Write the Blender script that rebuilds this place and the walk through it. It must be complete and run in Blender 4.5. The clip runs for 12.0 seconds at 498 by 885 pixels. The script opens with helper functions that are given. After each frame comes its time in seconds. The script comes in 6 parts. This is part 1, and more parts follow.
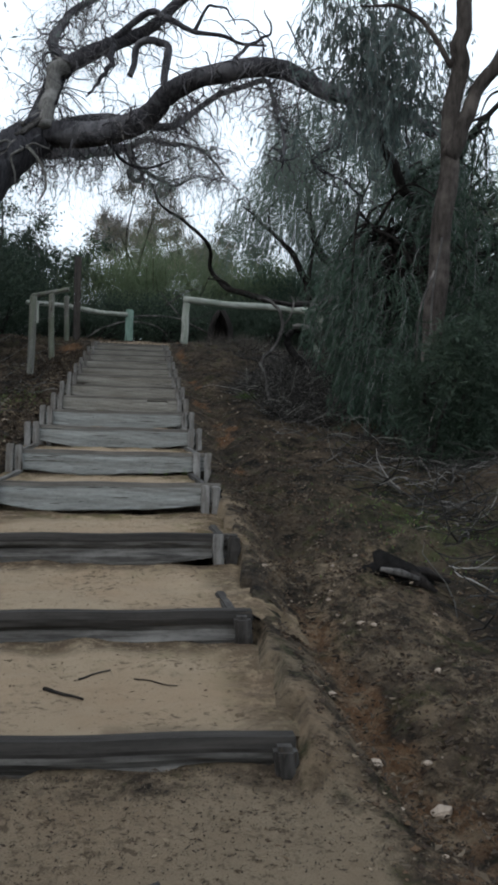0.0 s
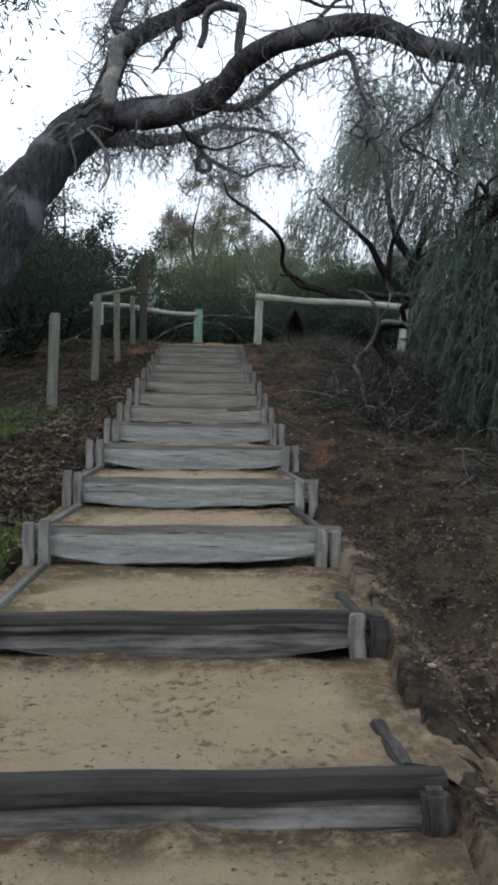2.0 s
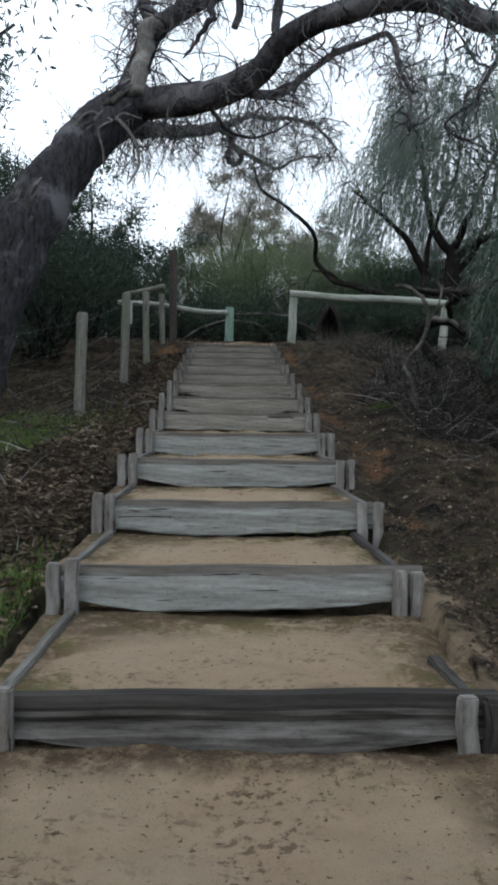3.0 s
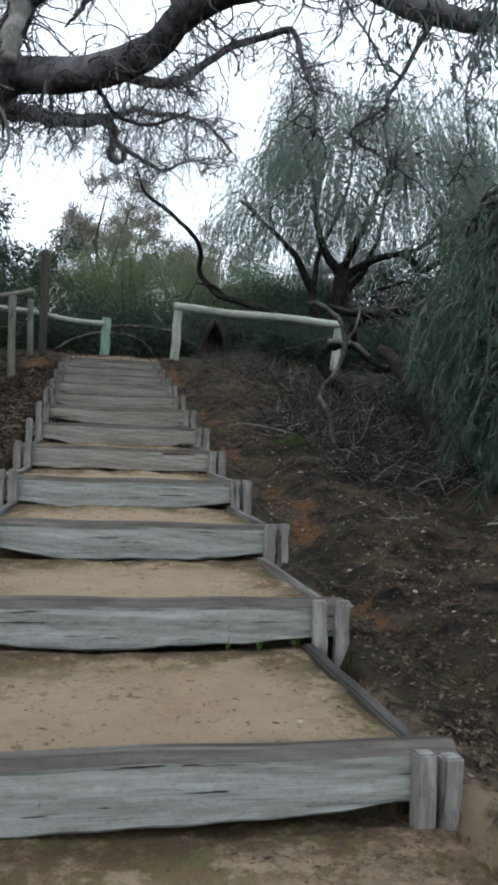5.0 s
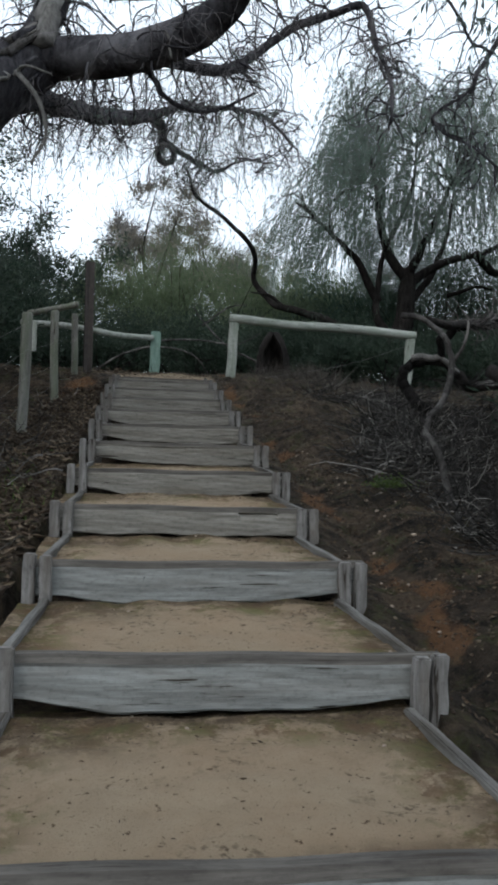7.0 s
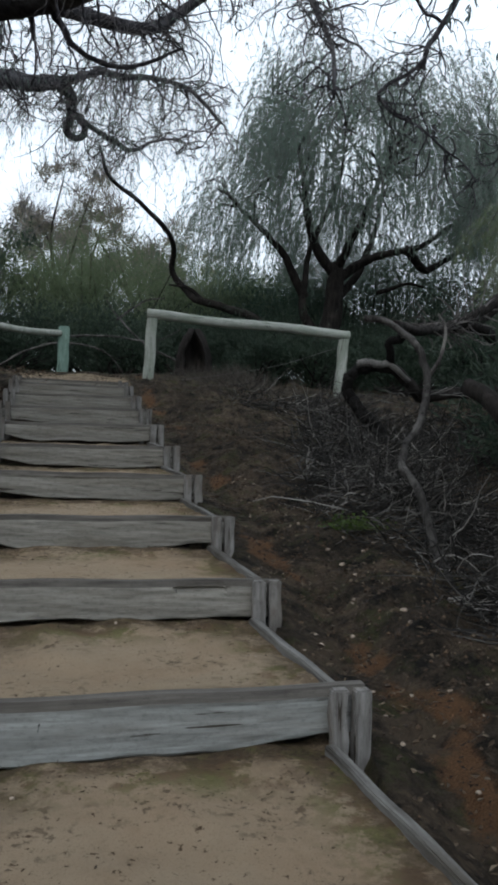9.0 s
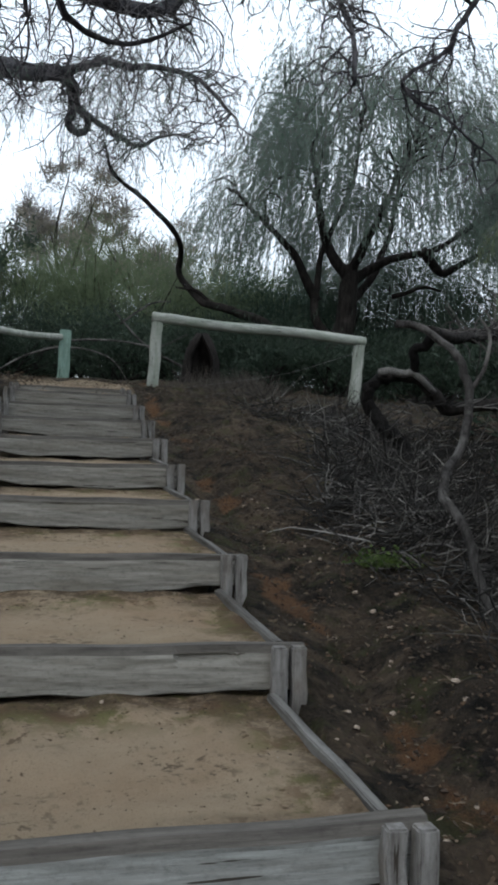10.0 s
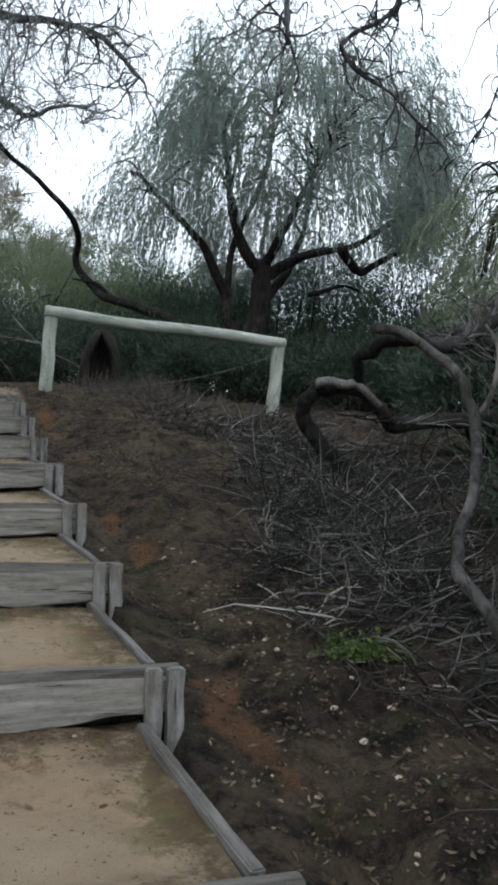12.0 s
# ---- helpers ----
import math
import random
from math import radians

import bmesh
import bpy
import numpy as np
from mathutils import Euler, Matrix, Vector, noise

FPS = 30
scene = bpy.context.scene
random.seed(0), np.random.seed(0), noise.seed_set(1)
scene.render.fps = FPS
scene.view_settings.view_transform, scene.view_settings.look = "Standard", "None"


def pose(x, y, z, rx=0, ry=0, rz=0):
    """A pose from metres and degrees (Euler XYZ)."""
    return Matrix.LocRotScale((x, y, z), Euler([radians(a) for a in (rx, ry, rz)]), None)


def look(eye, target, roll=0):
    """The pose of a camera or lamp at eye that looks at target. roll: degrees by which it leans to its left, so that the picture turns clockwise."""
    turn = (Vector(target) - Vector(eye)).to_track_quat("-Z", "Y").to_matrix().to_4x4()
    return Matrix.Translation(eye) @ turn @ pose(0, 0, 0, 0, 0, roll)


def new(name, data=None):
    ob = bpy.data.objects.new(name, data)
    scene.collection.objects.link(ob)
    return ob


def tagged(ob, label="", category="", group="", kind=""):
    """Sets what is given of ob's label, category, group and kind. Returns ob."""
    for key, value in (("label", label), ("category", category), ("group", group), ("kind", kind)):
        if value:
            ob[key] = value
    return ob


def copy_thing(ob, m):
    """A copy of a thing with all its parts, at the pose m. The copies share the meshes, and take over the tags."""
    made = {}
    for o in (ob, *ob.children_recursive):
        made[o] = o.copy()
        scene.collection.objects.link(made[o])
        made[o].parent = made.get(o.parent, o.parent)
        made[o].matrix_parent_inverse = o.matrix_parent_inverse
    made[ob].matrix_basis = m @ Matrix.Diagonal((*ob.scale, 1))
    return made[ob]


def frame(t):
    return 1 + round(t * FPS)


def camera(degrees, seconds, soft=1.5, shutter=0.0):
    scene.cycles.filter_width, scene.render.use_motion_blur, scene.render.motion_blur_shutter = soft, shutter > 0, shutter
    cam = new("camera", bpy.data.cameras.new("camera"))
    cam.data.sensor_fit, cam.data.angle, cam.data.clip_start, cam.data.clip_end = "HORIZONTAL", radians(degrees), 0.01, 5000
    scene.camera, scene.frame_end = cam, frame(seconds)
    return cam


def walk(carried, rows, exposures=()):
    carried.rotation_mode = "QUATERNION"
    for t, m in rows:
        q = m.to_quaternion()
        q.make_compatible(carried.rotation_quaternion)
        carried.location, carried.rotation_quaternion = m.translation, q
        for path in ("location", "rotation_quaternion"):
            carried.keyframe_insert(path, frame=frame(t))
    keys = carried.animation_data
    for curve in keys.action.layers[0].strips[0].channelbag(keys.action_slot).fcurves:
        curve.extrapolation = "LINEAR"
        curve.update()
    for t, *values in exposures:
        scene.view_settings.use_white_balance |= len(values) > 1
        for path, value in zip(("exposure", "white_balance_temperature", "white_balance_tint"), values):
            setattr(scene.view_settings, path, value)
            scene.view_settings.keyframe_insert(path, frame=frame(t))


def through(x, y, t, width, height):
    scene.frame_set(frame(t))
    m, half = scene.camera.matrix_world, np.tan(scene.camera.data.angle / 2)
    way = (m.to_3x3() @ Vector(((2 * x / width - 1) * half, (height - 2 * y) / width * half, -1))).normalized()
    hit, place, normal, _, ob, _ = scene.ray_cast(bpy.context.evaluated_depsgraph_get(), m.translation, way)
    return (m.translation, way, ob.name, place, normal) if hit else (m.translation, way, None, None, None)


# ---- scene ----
cam = camera(33.1, 12.0, 3.5)
PATH = [
    (0, (0.015, 0.315, 1.344), (-0.001, 2.315, 1.361), 1.3),
    (0.5, (-0.025, 0.679, 1.333), (-0.066, 2.679, 1.362), 0.4),
    (1, (-0.092, 0.968, 1.466), (-0.173, 2.966, 1.489), 0.2),
    (1.5, (-0.252, 1.358, 1.486), (-0.409, 3.351, 1.52), 0.6),
    (2, (-0.328, 1.709, 1.495), (-0.497, 3.701, 1.512), 0.7),
    (2.5, (-0.429, 2.066, 1.619), (-0.636, 4.056, 1.626), 0.7),
    (2.7, (-0.482, 2.19, 1.605), (-0.725, 4.175, 1.614), 0.6),
    (4.3, (-0.785, 3.218, 1.813), (-0.87, 5.216, 1.83), 0.8),
    (4.5, (-0.843, 3.388, 1.841), (-0.908, 5.387, 1.87), 1.1),
    (5, (-0.895, 3.759, 1.841), (-0.812, 5.756, 1.891), 1.8),
    (5.5, (-0.924, 4.092, 1.981), (-0.895, 6.092, 2.025), 1.7),
    (6, (-1.074, 4.453, 2.001), (-1.132, 6.451, 2.045), 1.6),
    (6.5, (-1.141, 4.791, 2.002), (-1.193, 6.789, 2.08), 1.8),
    (7, (-1.168, 5.178, 2.166), (-1.194, 7.177, 2.23), 1.3),
    (7.5, (-1.266, 5.462, 2.186), (-1.259, 7.462, 2.217), 1.0),
    (7.7, (-1.305, 5.58, 2.218), (-1.201, 7.577, 2.255), 1.9),
    (9.3, (-1.32, 6.689, 2.475), (-1.129, 8.679, 2.534), 1.4),
    (9.5, (-1.329, 6.814, 2.464), (-1.139, 8.804, 2.529), 1.7),
    (10, (-1.298, 7.203, 2.586), (-1.13, 9.195, 2.646), 1.6),
    (10.5, (-1.359, 7.519, 2.623), (-1.33, 9.518, 2.688), 0.7),
    (11, (-1.409, 7.849, 2.664), (-1.144, 9.83, 2.739), 1.1),
    (11.5, (-1.339, 8.313, 2.754), (-0.958, 10.274, 2.835), 1.6),
    (12, (-1.332, 8.551, 2.83), (-0.921, 10.507, 2.89), 1.6),
]
EXPOSURE = [(0.0, -0.3), (0.5, -0.12), (1.0, -0.15), (1.5, -0.42), (2.0, 0.0), (2.5, -0.05), (4.5, -0.38), (5.0, 0.2), (5.5, 0.0), (6.0, -0.2), (6.5, -0.4), (7.0, -0.2), (7.5, -0.1), (9.5, -0.35), (10.0, -0.15), (10.5, -0.33), (11.0, -0.5), (11.5, 0.0), (12.0, 0.3)]
walk(cam, [(t, look(eye, target, roll)) for t, eye, target, roll in PATH], EXPOSURE)

# ---------------------------------------------------------------- light
world = bpy.data.worlds.new("overcast_sky")
scene.world = world
world.use_nodes = True
wn, wl = world.node_tree.nodes, world.node_tree.links
sky = wn.new("ShaderNodeTexSky")
sky.sky_type, sky.sun_disc = "NISHITA", False
sky.sun_elevation, sky.sun_rotation = radians(38), radians(205)
sky.air_density, sky.dust_density, sky.ozone_density = 1.0, 4.0, 1.0
cloud = wn.new("ShaderNodeMix")          # thin cloud whitens the sky
cloud.data_type = "RGBA"
cloud.inputs["Factor"].default_value = 0.72
cloud.inputs["B"].default_value = (14.9, 16.6, 18.3, 1)
wl.new(sky.outputs[0], cloud.inputs["A"])
back = wn["Background"]
back.inputs["Strength"].default_value = 0.125
wl.new(cloud.outputs["Result"], back.inputs["Color"])
sun = new("sun", bpy.data.lights.new("sun", "SUN"))
sun.data.energy, sun.data.angle, sun.data.color = 0.5, radians(60), (1.0, 0.97, 0.94)
sun.matrix_world = look((-9, -9, 16), (0, 0, 0))


# ---------------------------------------------------------------- node materials
def material(name):
    m = bpy.data.materials.new(name)
    m.use_nodes = True
    return m, m.node_tree.nodes, m.node_tree.links, m.node_tree.nodes["Principled BSDF"]


def coords(n, l, scale=(1, 1, 1), kind="Object", wander=True):
    """Texture coordinates, scaled, and shifted at random from object to object."""
    tc, mp = n.new("ShaderNodeTexCoord"), n.new("ShaderNodeMapping")
    mp.inputs["Scale"].default_value = scale
    l.new(tc.outputs[kind], mp.inputs["Vector"])
    if wander:
        oi, mu = n.new("ShaderNodeObjectInfo"), n.new("ShaderNodeMath")
        mu.operation = "MULTIPLY"
        mu.inputs[1].default_value = 37.0
        l.new(oi.outputs["Random"], mu.inputs[0])
        l.new(mu.outputs[0], mp.inputs["Location"])
    return mp.outputs["Vector"]


def noise_tex(n, l, vec, scale, detail=6, rough=0.6):
    t = n.new("ShaderNodeTexNoise")
    t.inputs["Scale"].default_value, t.inputs["Detail"].default_value, t.inputs["Roughness"].default_value = scale, detail, rough
    l.new(vec, t.inputs["Vector"])
    return t.outputs["Fac"]


def ramp(n, l, fac, *stops):
    r = n.new("ShaderNodeValToRGB")
    while len(r.color_ramp.elements) < len(stops):
        r.color_ramp.elements.new(0.5)
    for e, (p, c) in zip(r.color_ramp.elements, stops):
        e.position, e.color = p, (*c, 1) if len(c) == 3 else c
    l.new(fac, r.inputs["Fac"])
    return r.outputs["Color"]


def mix(n, l, fac, a, b, how="MIX"):
    x = n.new("ShaderNodeMix")
    x.data_type, x.blend_type = "RGBA", how
    for key, v in (("Factor", fac), ("A", a), ("B", b)):
        if isinstance(v, (int, float)):
            x.inputs[key].default_value = v
        elif isinstance(v, tuple):
            x.inputs[key].default_value = (*v, 1)
        else:
            l.new(v, x.inputs[key])
    return x.outputs["Result"]


def bump(n, l, height, bsdf, strength=0.5, distance=0.01):
    b = n.new("ShaderNodeBump")
    b.inputs["Strength"].default_value, b.inputs["Distance"].default_value = strength, distance
    l.new(height, b.inputs["Height"])
    l.new(b.outputs["Normal"], bsdf.inputs["Normal"])


W3, K3 = (1, 1, 1), (0, 0, 0)


def soil_layers(n, l, vec):
    """Colours of the three soils: pale sand, leaf-strewn brown earth and orange clay."""
    fine, mid, big = noise_tex(n, l, vec, 60, 4), noise_tex(n, l, vec, 9), noise_tex(n, l, vec, 1.6)
    speck = noise_tex(n, l, vec, 34, 3, 0.7)
    sand = mix(n, l, mid, (0.222, 0.17, 0.115), (0.332, 0.268, 0.19))
    sand = mix(n, l, ramp(n, l, big, (0.42, K3), (0.68, (0.7, 0.7, 0.7))), sand, (0.26, 0.185, 0.12))
    grit = noise_tex(n, l, vec, 190, 3, 0.8)
    sand = mix(n, l, 0.75, sand, ramp(n, l, grit, (0.3, (0.45, 0.44, 0.42)), (0.46, (1.0, 1.0, 1.0)), (0.7, (1.0, 1.0, 1.0))), "MULTIPLY")
    stain = noise_tex(n, l, vec, 3.2, 7, 0.75)
    sand = mix(n, l, ramp(n, l, stain, (0.56, K3), (0.72, (0.5, 0.5, 0.5))), sand, (0.17, 0.12, 0.075))
    pits = mix(n, l, 1.0, ramp(n, l, noise_tex(n, l, vec, 26, 5, 0.7), (0.54, K3), (0.6, W3)), ramp(n, l, noise_tex(n, l, vec, 2.7, 4, 0.6), (0.48, K3), (0.6, W3)), "MULTIPLY")
    sand = mix(n, l, pits, sand, (0.12, 0.09, 0.06))
    sand = mix(n, l, ramp(n, l, speck, (0.63, K3), (0.68, W3)), sand, (0.075, 0.05, 0.03))
    earth = mix(n, l, ramp(n, l, noise_tex(n, l, vec, 7, 9, 0.72), (0.4, K3), (0.58, W3)), (0.009, 0.008, 0.007), (0.066, 0.052, 0.038))
    earth = mix(n, l, 0.95, earth, ramp(n, l, grit, (0.34, (0.2, 0.19, 0.18)), (0.6, (1.0, 1.0, 1.0))), "MULTIPLY")
    mott = noise_tex(n, l, vec, 2.3, 9, 0.75)
    earth = mix(n, l, ramp(n, l, mott, (0.49, K3), (0.57, (0.85, 0.85, 0.85))), earth, mix(n, l, speck, (0.026, 0.02, 0.0145), (0.155, 0.116, 0.081)))
    earth = mix(n, l, ramp(n, l, noise_tex(n, l, vec, 3.7, 9, 0.8), (0.52, K3), (0.61, (0.75, 0.75, 0.75))), earth, mix(n, l, speck, (0.016, 0.019, 0.008), (0.085, 0.088, 0.036)))
    clay = mix(n, l, mid, (0.085, 0.046, 0.025), (0.24, 0.132, 0.067))
    clay = mix(n, l, 0.9, clay, ramp(n, l, grit, (0.36, (0.3, 0.28, 0.26)), (0.58, (1.0, 1.0, 1.0))), "MULTIPLY")
    return sand, earth, clay, fine, mid, big


def make_sand():
    m, n, l, b = material("pale_sand")
    vec = coords(n, l)
    sand, earth, clay, fine, mid, big = soil_layers(n, l, vec)
    at = n.new("ShaderNodeAttribute")
    at.attribute_name = "moss"
    blot = noise_tex(n, l, vec, 5, 8, 0.75)
    am = n.new("ShaderNodeMath")
    am.operation = "MULTIPLY"
    l.new(at.outputs["Fac"], am.inputs[0])
    l.new(ramp(n, l, blot, (0.46, K3), (0.53, W3)), am.inputs[1])
    moss = mix(n, l, fine, (0.05, 0.058, 0.018), (0.14, 0.14, 0.05))
    moss = mix(n, l, ramp(n, l, mid, (0.4, K3), (0.6, W3)), moss, (0.11, 0.07, 0.04))
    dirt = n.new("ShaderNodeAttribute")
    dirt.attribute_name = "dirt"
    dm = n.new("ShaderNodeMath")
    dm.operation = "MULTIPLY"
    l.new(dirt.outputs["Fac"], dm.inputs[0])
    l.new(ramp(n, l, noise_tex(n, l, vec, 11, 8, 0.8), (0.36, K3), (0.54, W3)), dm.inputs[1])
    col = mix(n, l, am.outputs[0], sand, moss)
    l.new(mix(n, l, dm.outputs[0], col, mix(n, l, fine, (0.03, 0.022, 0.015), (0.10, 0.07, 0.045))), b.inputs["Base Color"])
    b.inputs["Roughness"].default_value = 0.95
    b.inputs["Specular IOR Level"].default_value = 0.15
    bump(n, l, noise_tex(n, l, vec, 60, 8, 0.8), b, 1.0, 0.014)
    return m


def make_ground():
    m, n, l, b = material("woodland_soil")
    vec = coords(n, l, wander=False)
    sand, earth, clay, fine, mid, big = soil_layers(n, l, vec)
    col = earth
    for key, c in (("clay", clay), ("sand", sand)):
        at = n.new("ShaderNodeAttribute")
        at.attribute_name = key
        ad = n.new("ShaderNodeMath")
        ad.operation = "ADD"
        l.new(at.outputs["Fac"], ad.inputs[0])
        l.new(noise_tex(n, l, vec, 6.5, 10, 0.78), ad.inputs[1])
        col = mix(n, l, ramp(n, l, ad.outputs[0], (0.76, K3), (0.94, W3)), col, c)
    at = n.new("ShaderNodeAttribute")
    at.attribute_name = "grass"
    ad = n.new("ShaderNodeMath")
    ad.operation = "MULTIPLY"
    l.new(at.outputs["Fac"], ad.inputs[0])
    l.new(ramp(n, l, mid, (0.4, K3), (0.6, W3)), ad.inputs[1])
    col = mix(n, l, ad.outputs[0], col, (0.05, 0.075, 0.02))
    l.new(col, b.inputs["Base Color"])
    b.inputs["Roughness"].default_value = 0.95
    b.inputs["Specular IOR Level"].default_value = 0.15
    bump(n, l, noise_tex(n, l, vec, 34, 9, 0.8), b, 1.0, 0.05)
    return m


def make_wood(name, dark, light, streak, grain=(2.5, 40, 40), green=0.0, rough=0.85, strength=0.7):
    """Weathered timber with the grain along the object's x."""
    m, n, l, b = material(name)
    vec = coords(n, l, grain)
    g, soft = noise_tex(n, l, vec, 1.0, 8, 0.65), noise_tex(n, l, coords(n, l, tuple(0.8 * k if k < 10 else 0.3 * k for k in grain)), 1.0, 6)
    col = mix(n, l, ramp(n, l, g, (0.32, K3), (0.66, W3)), dark, light)
    col = mix(n, l, ramp(n, l, soft, (0.48, K3), (0.68, W3)), col, mix(n, l, g, dark, streak))
    fleck = noise_tex(n, l, coords(n, l, tuple(9 * k if k < 10 else 1.3 * k for k in grain)), 1.0, 7, 0.75)
    col = mix(n, l, 0.45, col, ramp(n, l, fleck, (0.34, (0.35, 0.34, 0.33)), (0.5, (1.0, 1.0, 1.0))), "MULTIPLY")
    crack = ramp(n, l, noise_tex(n, l, coords(n, l, tuple(0.9 * k if k < 10 else 1.1 * k for k in grain)), 1.0, 3, 0.55), (0.325, W3), (0.345, K3))
    col = mix(n, l, crack, col, (0.03, 0.025, 0.02))
    if green:
        col = mix(n, l, ramp(n, l, soft, (0.4, K3), (0.6, (green, green, green))), col, (0.16, 0.2, 0.12))
    l.new(col, b.inputs["Base Color"])
    b.inputs["Roughness"].default_value = rough
    b.inputs["Specular IOR Level"].default_value = 0.25
    bump(n, l, g, b, strength, 0.008)
    return m


def make_bark(name, dark, light, pale, amount=0.5, scale=1.0):
    m, n, l, b = material(name)
    vec = coords(n, l, (9 * scale, 9 * scale, 2.2 * scale))
    g, big = noise_tex(n, l, vec, 1.6, 9, 0.7), noise_tex(n, l, coords(n, l), 1.3 * scale, 5)
    col = mix(n, l, ramp(n, l, g, (0.35, K3), (0.68, W3)), dark, light)
    col = mix(n, l, ramp(n, l, big, (0.62 - 0.25 * amount, K3), (0.72 - 0.2 * amount, W3)), col, mix(n, l, g, light, pale))
    l.new(col, b.inputs["Base Color"])
    b.inputs["Roughness"].default_value = 0.95
    b.inputs["Specular IOR Level"].default_value = 0.1
    bump(n, l, g, b, 1.0, 0.03)
    return m


def make_leaf(name, *colours, gloss=0.5, through=0.35):
    """Leaves that differ from one to the next; light passes through them."""
    m, n, l, b = material(name)
    geo = n.new("ShaderNodeNewGeometry")
    k = len(colours) - 1
    col = ramp(n, l, geo.outputs["Random Per Island"], *[(i / k, c) for i, c in enumerate(colours)])
    big = noise_tex(n, l, coords(n, l), 0.9, 3)
    col = mix(n, l, ramp(n, l, big, (0.35, K3), (0.65, (0.6, 0.6, 0.6))), col, colours[-1])
    l.new(col, b.inputs["Base Color"])
    b.inputs["Roughness"].default_value = gloss
    b.inputs["Specular IOR Level"].default_value = 0.22
    if through:
        tr, ms = n.new("ShaderNodeBsdfTranslucent"), n.new("ShaderNodeMixShader")
        l.new(col, tr.inputs["Color"])
        ms.inputs["Fac"].default_value = through
        l.new(b.outputs[0], ms.inputs[1])
        l.new(tr.outputs[0], ms.inputs[2])
        l.new(ms.outputs[0], n["Material Output"].inputs["Surface"])
    return m


def make_plain(name, a, c, rough=0.8, scale=12, metal=0.0, relief=0.3):
    m, n, l, b = material(name)
    vec = coords(n, l)
    g = noise_tex(n, l, vec, scale, 6, 0.65)
    l.new(mix(n, l, ramp(n, l, g, (0.3, K3), (0.7, W3)), a, c), b.inputs["Base Color"])
    b.inputs["Roughness"].default_value, b.inputs["Metallic"].default_value = rough, metal
    bump(n, l, g, b, relief, 0.006)
    return m


SAND, SOIL = make_sand(), make_ground()
GREY_WOOD = make_wood("grey_sleeper_timber", (0.15, 0.158, 0.153), (0.25, 0.264, 0.258), (0.18, 0.177, 0.165), (3.2, 46, 46), strength=0.6)
OLIVE_WOOD = make_wood("dirty_olive_grey_timber", (0.125, 0.122, 0.108), (0.235, 0.228, 0.205), (0.155, 0.14, 0.115), (3.2, 46, 46), strength=0.6)
TOP_WOOD = make_wood("worn_brown_timber", (0.035, 0.032, 0.029), (0.12, 0.112, 0.10), (0.07, 0.063, 0.053), (2.0, 30, 30))
DARK_WOOD = make_wood("dark_rotten_timber", (0.016, 0.015, 0.014), (0.10, 0.096, 0.09), (0.22, 0.215, 0.205), (3.0, 40, 40))
DARK_TOP = make_wood("blackened_timber_top", (0.008, 0.007, 0.0065), (0.032, 0.029, 0.026), (0.06, 0.055, 0.05), (2.4, 34, 34))
DARK_PEG = make_wood("dark_rotten_peg", (0.009, 0.008, 0.0075), (0.045, 0.041, 0.038), (0.10, 0.097, 0.093), (36, 36, 3))
PEG_WOOD = make_wood("grey_peg_timber", (0.075, 0.07, 0.065), (0.23, 0.228, 0.222), (0.13, 0.11, 0.09), (30, 30, 3))
EDGE_WOOD = make_wood("edging_timber", (0.04, 0.037, 0.034), (0.17, 0.168, 0.16), (0.07, 0.062, 0.05), (34, 34, 2.2), 0.0)
POST_WOOD = make_wood("fence_post_timber", (0.085, 0.083, 0.076), (0.205, 0.204, 0.188), (0.13, 0.138, 0.115), (30, 30, 2.5), 0.3)
PALE_RAIL = make_wood("pale_painted_pole", (0.18, 0.20, 0.18), (0.37, 0.39, 0.355), (0.24, 0.29, 0.245), (3, 30, 30), 0.15, strength=0.3)
PALE_POST = make_wood("pale_painted_post", (0.20, 0.22, 0.20), (0.40, 0.42, 0.385), (0.26, 0.31, 0.265), (30, 30, 3), 0.15, strength=0.3)
GREEN_POST = make_wood("green_painted_post", (0.13, 0.21, 0.18), (0.24, 0.36, 0.31), (0.18, 0.26, 0.22), (30, 30, 3), strength=0.3)
DARK_POST = make_plain("dark_steel_picket", (0.022, 0.018, 0.016), (0.05, 0.04, 0.035), 0.7)
WIRE = make_plain("galvanised_wire", (0.10, 0.10, 0.10), (0.2, 0.2, 0.195), 0.6, 40, 0.6)
# Grey bark, its tones raised and cooled to stand for veiling sky glare.
BARK_GREY = make_bark("glare_lifted_grey_bark", (0.015, 0.0145, 0.017), (0.072, 0.071, 0.079), (0.17, 0.169, 0.18), 0.44, 1.4)
BARK_SNAG = make_bark("weathered_snag_wood", (0.018, 0.017, 0.0165), (0.075, 0.072, 0.07), (0.17, 0.165, 0.16), 0.45, 2.2)
BARK_GUM = make_bark("brown_gum_bark", (0.022, 0.019, 0.017), (0.075, 0.065, 0.06), (0.125, 0.11, 0.10), 0.5, 1.6)
BARK_DARK = make_bark("dark_bark", (0.010, 0.009, 0.0085), (0.036, 0.032, 0.03), (0.07, 0.064, 0.06), 0.2)
BARK_DEAD = make_bark("bleached_dead_wood", (0.03, 0.028, 0.027), (0.11, 0.105, 0.102), (0.23, 0.22, 0.21), 0.55, 2.0)
BARK_PALE = make_bark("stripped_pale_wood", (0.085, 0.082, 0.078), (0.19, 0.186, 0.178), (0.30, 0.296, 0.288), 0.5, 2.0)
BARK_BLACK = make_bark("charred_wood", (0.005, 0.0048, 0.0048), (0.014, 0.013, 0.0125), (0.03, 0.028, 0.027), 0.1, 2.0)
